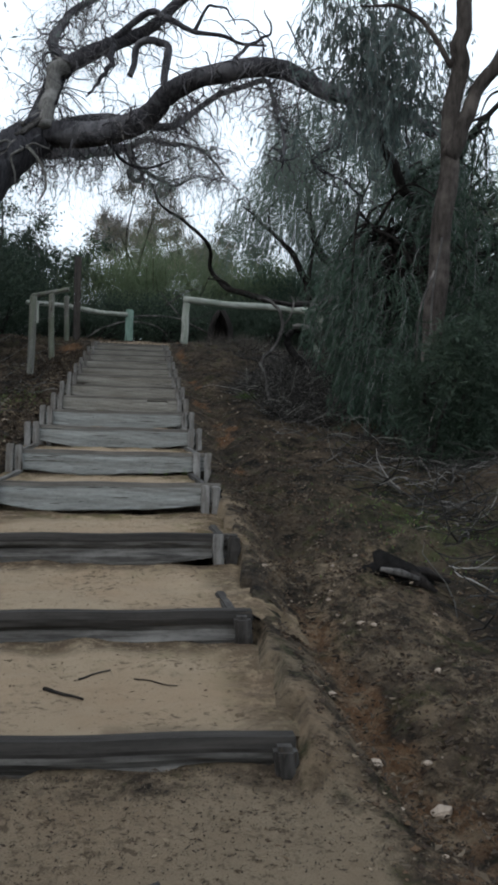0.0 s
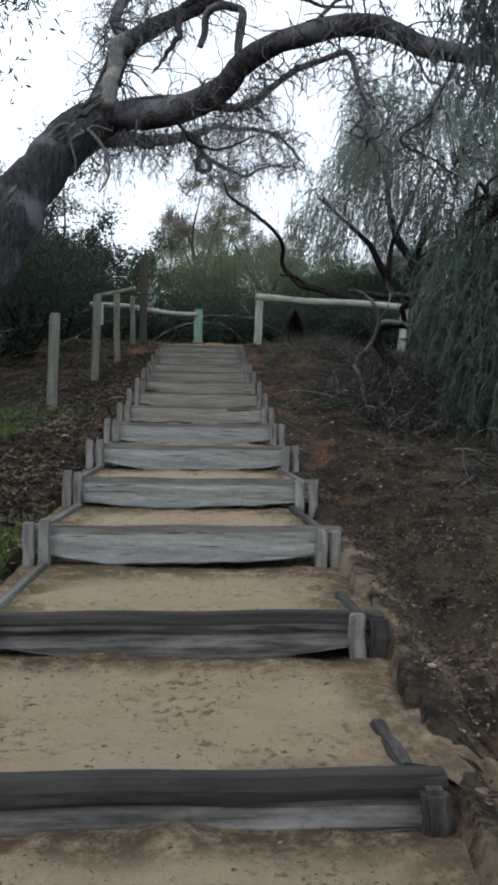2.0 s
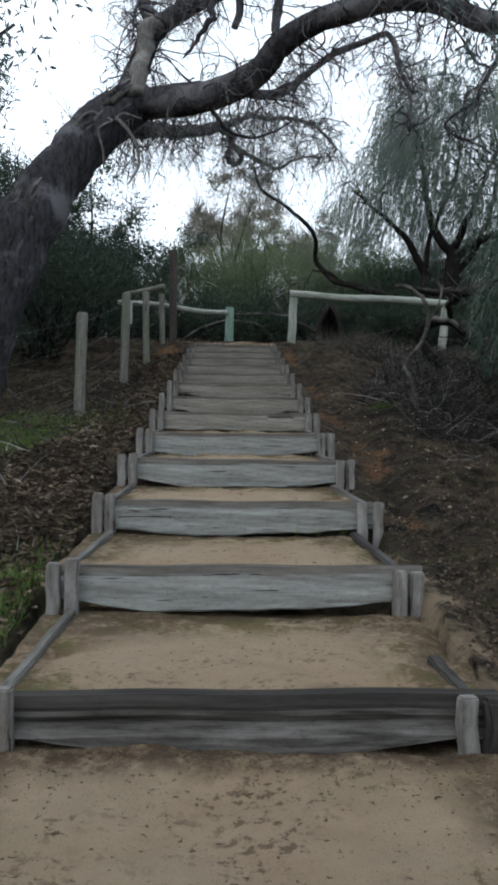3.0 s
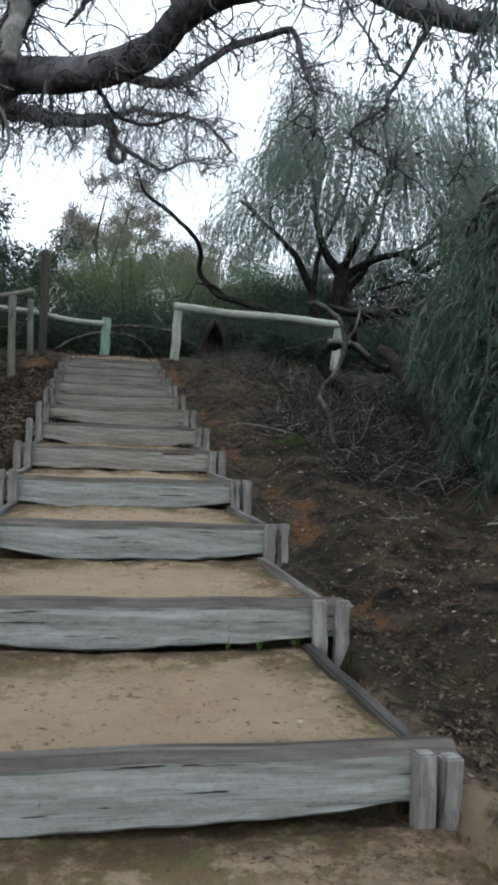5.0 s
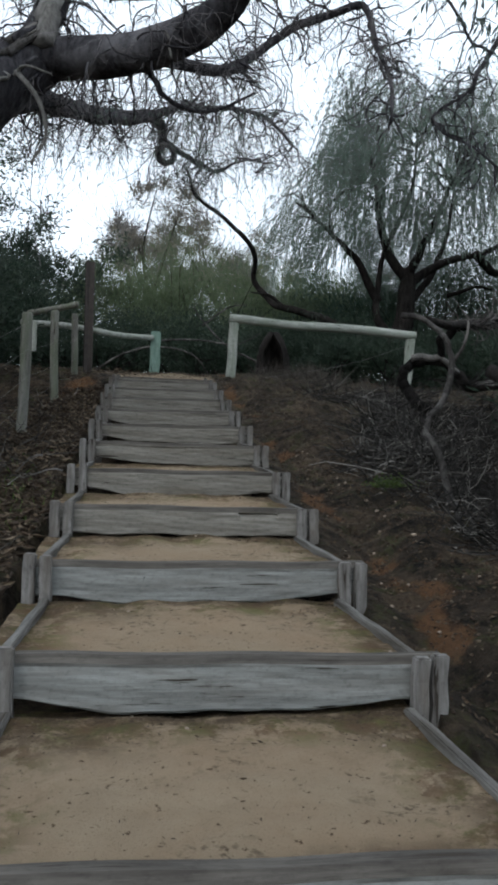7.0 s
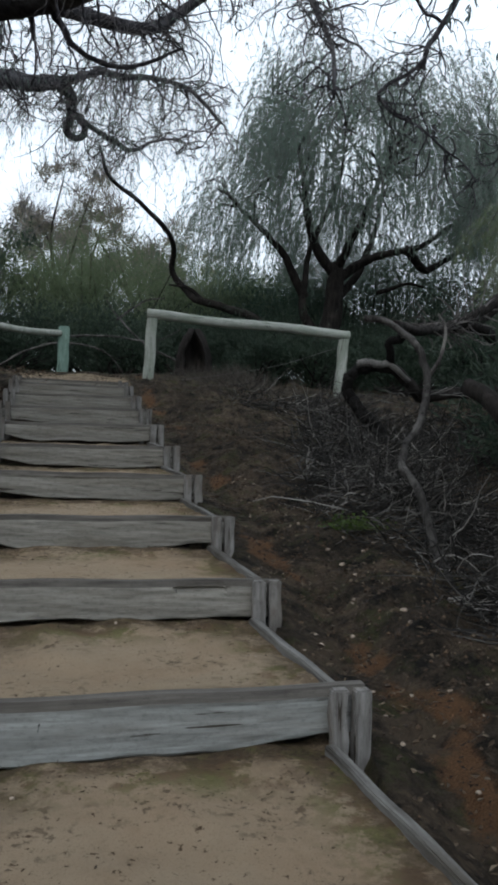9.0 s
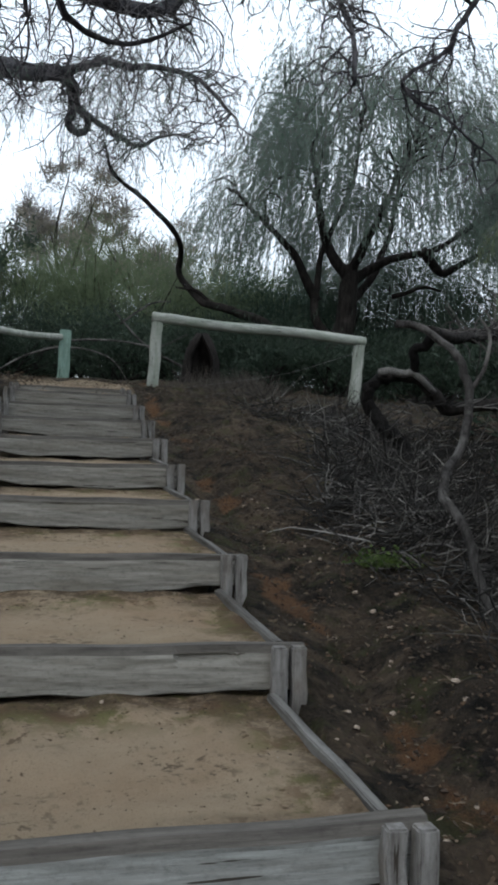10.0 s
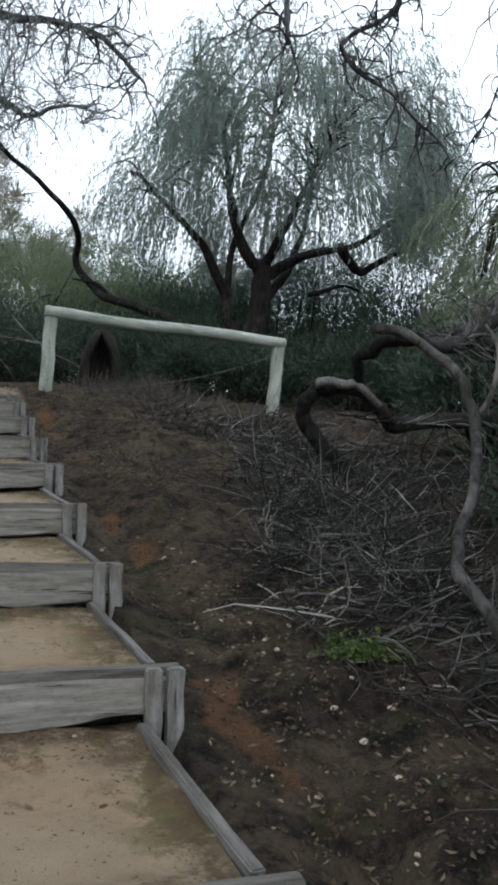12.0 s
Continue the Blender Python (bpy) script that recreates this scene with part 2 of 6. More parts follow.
# Twig greys are likewise paler and cooler, with sky glare in the colour.
TWIG = make_bark("glare_lifted_grey_twigs", (0.09, 0.085, 0.09), (0.20, 0.19, 0.197), (0.29, 0.28, 0.29), 0.4, 2.0)
# Most stick tones are near-black in place of deep shade inside the brush.
STICK = make_leaf("shade_dark_dead_sticks", (0.010, 0.0095, 0.009), (0.014, 0.013, 0.012), (0.02, 0.019, 0.018), (0.018, 0.017, 0.016), (0.29, 0.28, 0.265), (0.05, 0.048, 0.045), (0.014, 0.013, 0.012), (0.09, 0.086, 0.08), (0.014, 0.013, 0.012), (0.010, 0.0095, 0.009), (0.012, 0.011, 0.0105), gloss=0.85, through=0)
LITTER = make_leaf("fallen_leaves", (0.022, 0.016, 0.012), (0.05, 0.033, 0.022), (0.12, 0.088, 0.058), (0.035, 0.027, 0.02), (0.22, 0.175, 0.125), (0.045, 0.033, 0.024), (0.03, 0.022, 0.016), gloss=0.8, through=0.05)
CLOD = make_leaf("soil_crumbs", (0.02, 0.015, 0.012), (0.065, 0.045, 0.032), (0.11, 0.07, 0.042), (0.04, 0.03, 0.022), gloss=0.95, through=0)
STONE = make_plain("pale_limestone", (0.15, 0.11, 0.08), (0.38, 0.32, 0.26), 0.9, 30)
# Pepper and gum leaf colours are lightened to include haze.
LEAF_PEPPER = make_leaf("weeping_hazed_grey_green_leaves", (0.10, 0.155, 0.122), (0.15, 0.212, 0.172), (0.215, 0.275, 0.238), (0.125, 0.182, 0.145), through=0.55)
LEAF_DARK = make_leaf("dark_weeping_leaves", (0.026, 0.052, 0.038), (0.048, 0.086, 0.062), (0.09, 0.135, 0.10), (0.035, 0.065, 0.047))
LEAF_GUM = make_leaf("hazed_blue_green_gum_leaves", (0.055, 0.083, 0.08), (0.09, 0.125, 0.118), (0.15, 0.185, 0.172), (0.075, 0.105, 0.098))
LEAF_BUSH = make_leaf("wispy_shrub_leaves", (0.085, 0.128, 0.07), (0.125, 0.165, 0.09), (0.175, 0.205, 0.12), (0.105, 0.148, 0.082))
# Leaf colours are darkened to hold the gloom of the undergrowth.
LEAF_SHADE = make_leaf("shade_toned_scrub_leaves", (0.022, 0.04, 0.029), (0.038, 0.062, 0.042), (0.06, 0.084, 0.057), (0.028, 0.046, 0.033))
# Haze is mixed into these pale olive leaf tones.
LEAF_FAR = make_leaf("far_hazed_olive_leaves", (0.2, 0.188, 0.152), (0.26, 0.24, 0.195), (0.32, 0.292, 0.245), (0.22, 0.21, 0.17), through=0.5)
GRASS = make_leaf("green_grass", (0.045, 0.09, 0.02), (0.075, 0.135, 0.03), (0.11, 0.165, 0.045), gloss=0.5, through=0.3)
DRY_GRASS = make_leaf("dry_grass", (0.05, 0.044, 0.037), (0.11, 0.098, 0.085), (0.068, 0.06, 0.05), gloss=0.8, through=0.1)
WEED = make_leaf("bright_weed_leaves", (0.03, 0.06, 0.015), (0.075, 0.115, 0.028), (0.05, 0.08, 0.022), through=0.3)


# ---------------------------------------------------------------- building helpers
rng = np.random.default_rng(7)


def thing(name, place, label, category, group="", kind=""):
    ob = new(name)
    ob.matrix_world = place if isinstance(place, Matrix) else Matrix.Translation(place)
    ob.empty_display_size = 0.2
    return tagged(ob, label, category, group, kind)


def mesh_data(name, verts, faces, mat, smooth=True):
    me = bpy.data.meshes.new(name)
    verts, faces = np.asarray(verts, np.float32), np.asarray(faces, np.int32)
    k = faces.shape[1]
    me.vertices.add(len(verts))
    me.vertices.foreach_set("co", verts.ravel())
    me.loops.add(faces.size)
    me.loops.foreach_set("vertex_index", faces.ravel())
    me.polygons.add(len(faces))
    me.polygons.foreach_set("loop_start", np.arange(0, faces.size, k, dtype=np.int32))
    me.polygons.foreach_set("use_smooth", np.full(len(faces), smooth))
    me.materials.append(mat)
    me.update(calc_edges=True)
    return me


def part(name, data, parent, label="", m=None, kind=""):
    ob = new(name, data)
    ob.parent = parent
    if m is not None:
        ob.matrix_basis = m
    return tagged(ob, label, kind=kind)


def bm_data(name, bm, mat, smooth=False):
    me = bpy.data.meshes.new(name)
    bm.to_mesh(me)
    bm.free()
    me.materials.append(mat)
    me.polygons.foreach_set("use_smooth", [smooth] * len(me.polygons))
    return me


def unit(v):
    return v / np.maximum(np.linalg.norm(v, axis=-1, keepdims=True), 1e-9)


def curve_points(ctrl, n):
    """A smooth line of n points through control points."""
    p = np.asarray(ctrl, float)
    if len(p) == 2:
        return p[0] + (p[1] - p[0]) * np.linspace(0, 1, n)[:, None]
    q = np.vstack([2 * p[0] - p[1], p, 2 * p[-1] - p[-2]])
    out = []
    for s in np.linspace(0, len(p) - 1 - 1e-6, n):
        i, t = int(s), s - int(s)
        a, b, c, d = q[i:i + 4]
        out.append(0.5 * (2 * b + (c - a) * t + (2 * a - 5 * b + 4 * c - d) * t * t + (3 * b - a - 3 * c + d) * t ** 3))
    return np.array(out)


def tube(line, radii, sides=8, rough=0.0, seed=0):
    """Vertices and quads of a tapered, knobbly tube along a line, closed at both ends."""
    line = np.asarray(line, float)
    n = len(line)
    radii = np.broadcast_to(np.asarray(radii, float), (n,))
    tan = unit(np.gradient(line, axis=0))
    ref = np.array([0.31, 0.2, 0.93]) if abs(tan[0, 2]) < 0.8 else np.array([0.93, 0.3, 0.1])
    side = np.zeros_like(line)
    cur = unit(np.cross(tan[0], ref))
    for i in range(n):
        cur = unit(cur - tan[i] * np.dot(cur, tan[i]))
        side[i] = cur
    up = np.cross(tan, side)
    ang = np.linspace(0, 2 * np.pi, sides, endpoint=False)
    r = radii[:, None] * np.ones(sides)
    if rough:
        g = np.random.default_rng(seed)
        ph = g.uniform(0, 6.28, (4, 2))
        s = np.linspace(0, n * 0.35, n)[:, None]
        bumps = sum(np.sin(k * ang[None] + f * s + ph[j, 0]) for j, (k, f) in enumerate(((2, 0.8), (3, -1.1), (1, 2.3), (4, 0.5))))
        r = r * (1 + rough * (0.35 * bumps + 0.5 * g.normal(0, 0.5, r.shape)))
    v = line[:, None] + r[..., None] * (np.cos(ang)[None, :, None] * side[:, None] + np.sin(ang)[None, :, None] * up[:, None])
    v = np.concatenate([v.reshape(-1, 3), line[:1], line[-1:]])
    i, j = np.meshgrid(np.arange(n - 1), np.arange(sides), indexing="ij")
    a, b = (i * sides + j).ravel(), (i * sides + (j + 1) % sides).ravel()
    f = [np.stack([a, b, b + sides, a + sides], 1)]
    j = np.arange(sides)
    f.append(np.stack([np.full(sides, n * sides), (j + 1) % sides, j, j], 1)[:, [0, 1, 2, 2]])
    e = (n - 1) * sides
    f.append(np.stack([np.full(sides, n * sides + 1), e + j, e + (j + 1) % sides, e + (j + 1) % sides], 1))
    return v, np.concatenate(f)


def clean_quads(verts, faces):
    """Quads with a doubled last corner become thin quads on a fan: split them as triangles instead."""
    tri = faces[:, 2] == faces[:, 3]
    q = faces[~tri]
    t = np.concatenate([q[:, [0, 1, 2]], q[:, [0, 2, 3]], faces[tri][:, :3]])
    return verts, t


def tubes_data(name, tubes, mat):
    vs, fs, k = [], [], 0
    for v, f in tubes:
        vs.append(v)
        fs.append(f + k)
        k += len(v)
    return mesh_data(name, *clean_quads(np.concatenate(vs), np.concatenate(fs)), mat)


def limb(name, ctrl, r0, r1, mat, parent, label="", n=26, sides=9, rough=0.12, power=1.0):
    """A branch through control points (world), as a part."""
    line = curve_points(ctrl, n)
    t = np.linspace(0, 1, n) ** power
    line = line - np.array(parent.matrix_world.translation)
    seed = int(abs(ctrl[0][0] * 1000 + ctrl[-1][2] * 77)) % 9999
    rad = r0 + (r1 - r0) * t
    kink = np.random.default_rng(seed).normal(0, 1, (n + 4, 3))
    kink = (kink[:-4] + 2 * kink[1:-3] + 3 * kink[2:-2] + 2 * kink[3:-1] + kink[4:]) / 4.4
    line = line + kink * (np.minimum(rad, 0.04) * 0.4 * np.clip(np.linspace(0, 5, n), 0, 1))[:, None]
    return part(name, tubes_data(name, [tube(line, rad, sides, rough, seed)], mat), parent, label)


def twigs(starts, dirs, lengths, r0, droop, wobble, n=7, sides=3, seed=1):
    """Many thin wavering twigs: arrays of vertices and triangles."""
    g = np.random.default_rng(seed)
    m = len(starts)
    p, d = np.array(starts, float), unit(np.array(dirs, float))
    lines = [p.copy()]
    swing = np.zeros((m, 3))
    for k in range(n - 1):
        swing = 0.6 * swing + g.normal(0, wobble * 0.7, (m, 3))
        d = unit(d + swing + np.array([0, 0, -droop]))
        p = p + d * (lengths / (n - 1))[:, None]
        lines.append(p.copy())
    lines = np.stack(lines, 1)
    ref = unit(np.cross(unit(lines[:, -1] - lines[:, 0]), g.normal(0, 1, (m, 3))))
    oth = unit(np.cross(unit(lines[:, -1] - lines[:, 0]), ref))
    ang = np.arange(sides) * 2 * np.pi / sides
    rad = (np.asarray(r0) * np.ones(m))[:, None] * np.linspace(1, 0.3, n)[None]
    ring = np.cos(ang)[None, None, :, None] * ref[:, None, None] + np.sin(ang)[None, None, :, None] * oth[:, None, None]
    v = (lines[:, :, None] + rad[:, :, None, None] * ring).reshape(-1, 3)
    w, i, j = np.meshgrid(np.arange(m), np.arange(n - 1), np.arange(sides), indexing="ij")
    base = w * n * sides + i * sides
    a, b = (base + j).ravel(), (base + (j + 1) % sides).ravel()
    f = np.stack([a, b, b + sides, a + sides], 1)
    return v, f, lines


def leaves(p, d, length, width, seed=2, curl=0.0):
    """Pointed leaves from points p along d: one folded diamond each."""
    g = np.random.default_rng(seed)
    m = len(p)
    d = unit(d)
    s = unit(np.cross(d, g.normal(0, 1, (m, 3))))
    nrm = np.cross(d, s)
    L, Wd = (np.asarray(length) * np.ones(m))[:, None], (np.asarray(width) * np.ones(m))[:, None]
    mid = p + 0.45 * d * L
    lift = nrm * Wd * curl
    v = np.stack([p, mid + s * Wd / 2 + lift, p + d * L, mid - s * Wd / 2 + lift], 1).reshape(-1, 3)
    k = np.arange(m)[:, None] * 4
    return v, np.concatenate([k + [0, 1, 2], k + [0, 2, 3]]) if curl else k + [0, 1, 2, 3]


def gather(name, pieces, mat, smooth=False):
    vs, fs, k = [], [], 0
    for v, f in pieces:
        vs.append(v)
        fs.append(f + k)
        k += len(v)
    return mesh_data(name, np.concatenate(vs), np.concatenate(fs), mat, smooth)


# ---------------------------------------------------------------- the hillside
A0 = np.array([-0.211, 4.949])                      # corner of the stair's third step
STEP_U, STEP_V = np.array([0.9905, 0.1378]), np.array([-0.1378, 0.9905])
STAIR = Matrix(((STEP_U[0], STEP_V[0], 0, A0[0]), (STEP_U[1], STEP_V[1], 0, A0[1]), (0, 0, 1, 0), (0, 0, 0, 1)))
STEP_B = [-2.14, -1.02, 0.0, 1.045] + [1.083 * i for i in range(2, 13)] + [13.93]
STEP_Z = [0.496, 0.654, 0.875, 1.108, 1.32, 1.532, 1.735] + [0.845 + 0.2195 * i for i in range(5, 13)] + [3.62]
LINE_B = [-60, -30, -10, -5, -2.16] + STEP_B + [14.9, 16.8, 19, 60, 900]
LINE_Z = [-7, -4, -0.5, 0.2, 0.56, 0.57] + STEP_Z[1:] + [3.77, 4.03, 4.2, 5.0, 9.0]


def to_ab(x, y):
    dx, dy = x - A0[0], y - A0[1]
    return dx * STEP_U[0] + dy * STEP_U[1], dx * STEP_V[0] + dy * STEP_V[1]


def to_xy(a, b):
    return A0[0] + a * STEP_U[0] + b * STEP_V[0], A0[1] + a * STEP_U[1] + b * STEP_V[1]


def waves(x, y, scale, seed, octaves=4):
    """Cheap smooth unevenness, about -1 to 1."""
    g = np.random.default_rng(seed)
    out = 0 * x
    amp = 1.0
    for o in range(octaves):
        for _ in range(4):
            th, ph = g.uniform(0, 6.28, 2)
            f = 6.28 / scale * g.uniform(0.7, 1.4)
            out = out + amp * 0.35 * np.sin(f * (x * np.cos(th) + y * np.sin(th)) + ph + 0.7 * np.sin(f * 0.6 * (y - x) + th))
        amp *= 0.52
        scale *= 0.5
    return out


def smooth(t):
    t = np.clip(t, 0, 1)
    return t * t * (3 - 2 * t)


def ground_z(x, y, hollow=True):
    x, y = np.asarray(x, float), np.asarray(y, float)
    a, b = to_ab(x, y)
    z = np.interp(b, LINE_B, LINE_Z)
    top = smooth((b - 13.2) / 1.2)
    ramp_side = smooth((1.9 - b) / 1.5) * smooth((b + 2.6) / 0.5)
    right = 0.17 + 0.03 * smooth((b - 2) / 2) - 0.105 * ramp_side * smooth((0.45 - a) / 0.3) + 0.09 * np.exp(-((a - 0.47 - 0.05 * np.sin(b * 1.3)) / 0.14) ** 2) - 0.16 * smooth((a - 1.6) / 2.5) + 0.05 * np.exp(-((a - 0.33) / 0.1) ** 2) * (0.6 + 0.4 * np.sin(b * 5.3)) * smooth((b - 2.2) / 0.8)
    left = 0.29 + 0.2 * smooth((-1.6 - a) / 1.1) + 0.35 * smooth((-3.2 - a) / 5)
    path = 0.17 + 0 * a
    d = np.where(a > 0.1, right, np.where(a < -1.45, left, path))
    d = d * (1 - top) + top * (0.02 + 0.17 * smooth((a - 1.2) / 2.5) * smooth((17.5 - b) / 2))
    z = z - d
    z = z + 0.22 * np.exp(-((a + 2.15) / 0.5) ** 2 - ((b - 4.5) / 1.0) ** 2)
    off = np.maximum(smooth((a - 0.16) / 0.35), smooth((-1.5 - a) / 0.4))
    off = np.maximum(off, 0.3 * smooth((b - 14) / 1))
    z = z + (0.012 + 0.05 * off) * waves(x, y, 1.7, 3, 5) + 0.028 * off * waves(x, y, 0.34, 9, 3) + 0.25 * smooth((np.hypot(x, y - 10) - 14) / 30) * waves(x, y, 17, 5, 2)
    if hollow:
        inside = smooth((a + 1.56) / 0.07) * smooth((0.03 + 0.1 * smooth((b + 1.5) / 1.5) - a) / 0.06) * smooth((b + 2.12) / 0.05) * smooth((13.9 - b) / 0.05)
        z = z - 0.3 * inside
    return z


def far_steps(fine0, fine1, step, reach, grow):
    c = list(np.arange(fine0, fine1 + 1e-6, step))
    s = step
    while c[-1] < reach:
        s *= grow
        c.append(c[-1] + s)
    s = step
    while c[0] > -reach:
        s *= grow
        c.insert(0, c[0] - s)
    return np.array(c)


def build_ground():
    xs, ys = far_steps(-5.5, 5.0, 0.06, 900, 1.16), far_steps(-1.5, 21.5, 0.06, 900, 1.16)
    X, Y = np.meshgrid(xs, ys)
    a, b = to_ab(X, Y)
    Z = ground_z(X, Y)
    v = np.stack([X, Y, Z], -1).reshape(-1, 3)
    nx, ny = len(xs), len(ys)
    i, j = np.meshgrid(np.arange(ny - 1), np.arange(nx - 1), indexing="ij")
    k = (i * nx + j).ravel()
    me = mesh_data("ground", v, np.stack([k, k + 1, k + nx + 1, k + nx], 1), SOIL)
    edge = 0.3 + 0.1 * np.sin(b * 2.1) - 0.22 * smooth((b - 1.4) / 2.0)
    sand = (0.37 + 0.63 * smooth((-2.2 - b) / 0.5) * smooth((0.3 - a) / 0.4)) * smooth((edge - a) / 0.4 + 0.5) * smooth((a + 1.7) / 0.25) * smooth((3.4 - b) / 1.6)
    sand = np.maximum(sand, 0.9 * smooth((b - 13.6) / 0.4) * smooth((a + 1.6) / 0.5) * smooth((0.4 - a) / 0.5) * smooth((16.2 - b) / 1.5))
    sand = np.maximum(sand, 0.3 * smooth((1.7 - a) / 0.7) * smooth((a - 0.1) / 0.2) * smooth((1.4 - b) / 1.5))
    wash = np.exp(-((a - 0.45 - 0.04 * np.sin(b * 1.6)) / (0.13 + 0.05 * smooth((-1.8 - b) / 0.8))) ** 2) * smooth((0.3 - b) / 1.5)
    clay = 0.5 * wash + 0.36 * np.exp(-((a - 0.45 - 0.08 * np.sin(b * 1.7)) / 0.12) ** 2) * smooth((b - 1) / 2) * (0.75 + 0.5 * np.sin(b * 2.9 + 1)) + 0.14 * smooth((1.2 - a) / 0.8) * smooth((a - 0.2) / 0.3)
    clay = clay * (0.75 + 0.55 * waves(X, Y, 0.6, 66, 3))
    clay = np.maximum(clay, 0.6 * np.exp(-((a + 1.95) / 0.35) ** 2 - ((b - 13.7) / 0.7) ** 2))
    clay = np.maximum(clay, 0.12 * np.exp(-((a - 1.2) / 1.4) ** 2))
    grass = np.exp(-((X + 3.9) / 0.9) ** 2 - ((Y - 10.8) / 1.6) ** 2) + 0.8 * np.exp(-((X + 2.3) / 0.3) ** 2 - ((Y - 6) / 0.8) ** 2) + 0.5 * np.exp(-((a - 1.5) / 0.5) ** 2 - ((b - 0.9) / 0.8) ** 2)
    for key, val in (("sand", sand), ("clay", clay), ("grass", grass)):
        me.attributes.new(key, "FLOAT", "POINT").data.foreach_set("value", np.asarray(val, np.float32).ravel())
    tagged(new("ground", me), "brown leaf-strewn woodland soil on a sandy slope", "ground", kind="structure")


build_ground()


def tread_z(i, a, b):
    """Height of the sand between step i and the next."""
    b0, b1 = STEP_B[i], STEP_B[i + 1]
    t = np.clip((b - b0) / (b1 - b0), 0, 1)
    z = (STEP_Z[i] - 0.036) * (1 - t) + (STEP_Z[i + 1] - (0.135, 0.155)[i] if i < 2 else STEP_Z[i + 1] - 0.19) * t
    z = z - 0.035 * smooth((b - b1 + 0.07) / 0.1) * (0.6 + 0.4 * np.sin(a * 3 + i)) - 0.012 * np.sin(np.pi * t)
    if i < 3:
        z = z - 0.16 * smooth((a - 0.1 - 0.04 * np.sin(7 * b)) / 0.3)
    x, y = to_xy(a, b)
    if i < 3:
        z = z + 0.02 * smooth((a - 0.02) / 0.2) * waves(x, y, 0.22, 12, 3)
    z = z + 0.008 * waves(x, y, 0.45, 11, 4) + 0.012 * np.exp(-((a + 0.68) / 0.5) ** 2) * np.sin(b * 5)
    return z


def build_treads():
    for i in range(len(STEP_B) - 1):
        r = (0.36, 0.36, 0.3)[i] if i < 3 else 0.06
        A, B = np.meshgrid(np.arange(-1.46, r + 0.001, 0.026), np.linspace(STEP_B[i] + 0.06, STEP_B[i + 1] + 0.1, 46))
        v = np.stack([A, B, tread_z(i, A, B)], -1).reshape(-1, 3)
        nb, na = A.shape
        p, q = np.meshgrid(np.arange(nb - 1), np.arange(na - 1), indexing="ij")
        k = (p * na + q).ravel()
        me = mesh_data("path_tread", v, np.stack([k, k + 1, k + na + 1, k + na], 1), SAND)
        t = (B - STEP_B[i]) / (STEP_B[i + 1] - STEP_B[i])
        edge = np.maximum(smooth((A + 0.26) / 0.26), smooth((-1.06 - A) / 0.28))
        moss = np.maximum(edge, 0.95 * smooth((t - 0.62) / 0.25)) * (0.25 if i < 2 else 1.0)
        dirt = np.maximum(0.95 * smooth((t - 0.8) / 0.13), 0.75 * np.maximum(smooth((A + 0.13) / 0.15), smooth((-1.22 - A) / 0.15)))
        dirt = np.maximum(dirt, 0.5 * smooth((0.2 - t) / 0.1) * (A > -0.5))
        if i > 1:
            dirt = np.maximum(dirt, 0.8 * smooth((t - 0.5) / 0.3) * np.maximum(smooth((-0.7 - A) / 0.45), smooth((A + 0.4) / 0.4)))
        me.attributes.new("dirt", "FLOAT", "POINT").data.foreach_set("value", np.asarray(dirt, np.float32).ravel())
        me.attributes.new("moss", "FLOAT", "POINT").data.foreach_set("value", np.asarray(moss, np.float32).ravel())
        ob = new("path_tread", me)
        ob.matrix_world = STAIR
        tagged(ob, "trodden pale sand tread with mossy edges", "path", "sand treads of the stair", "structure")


build_treads()


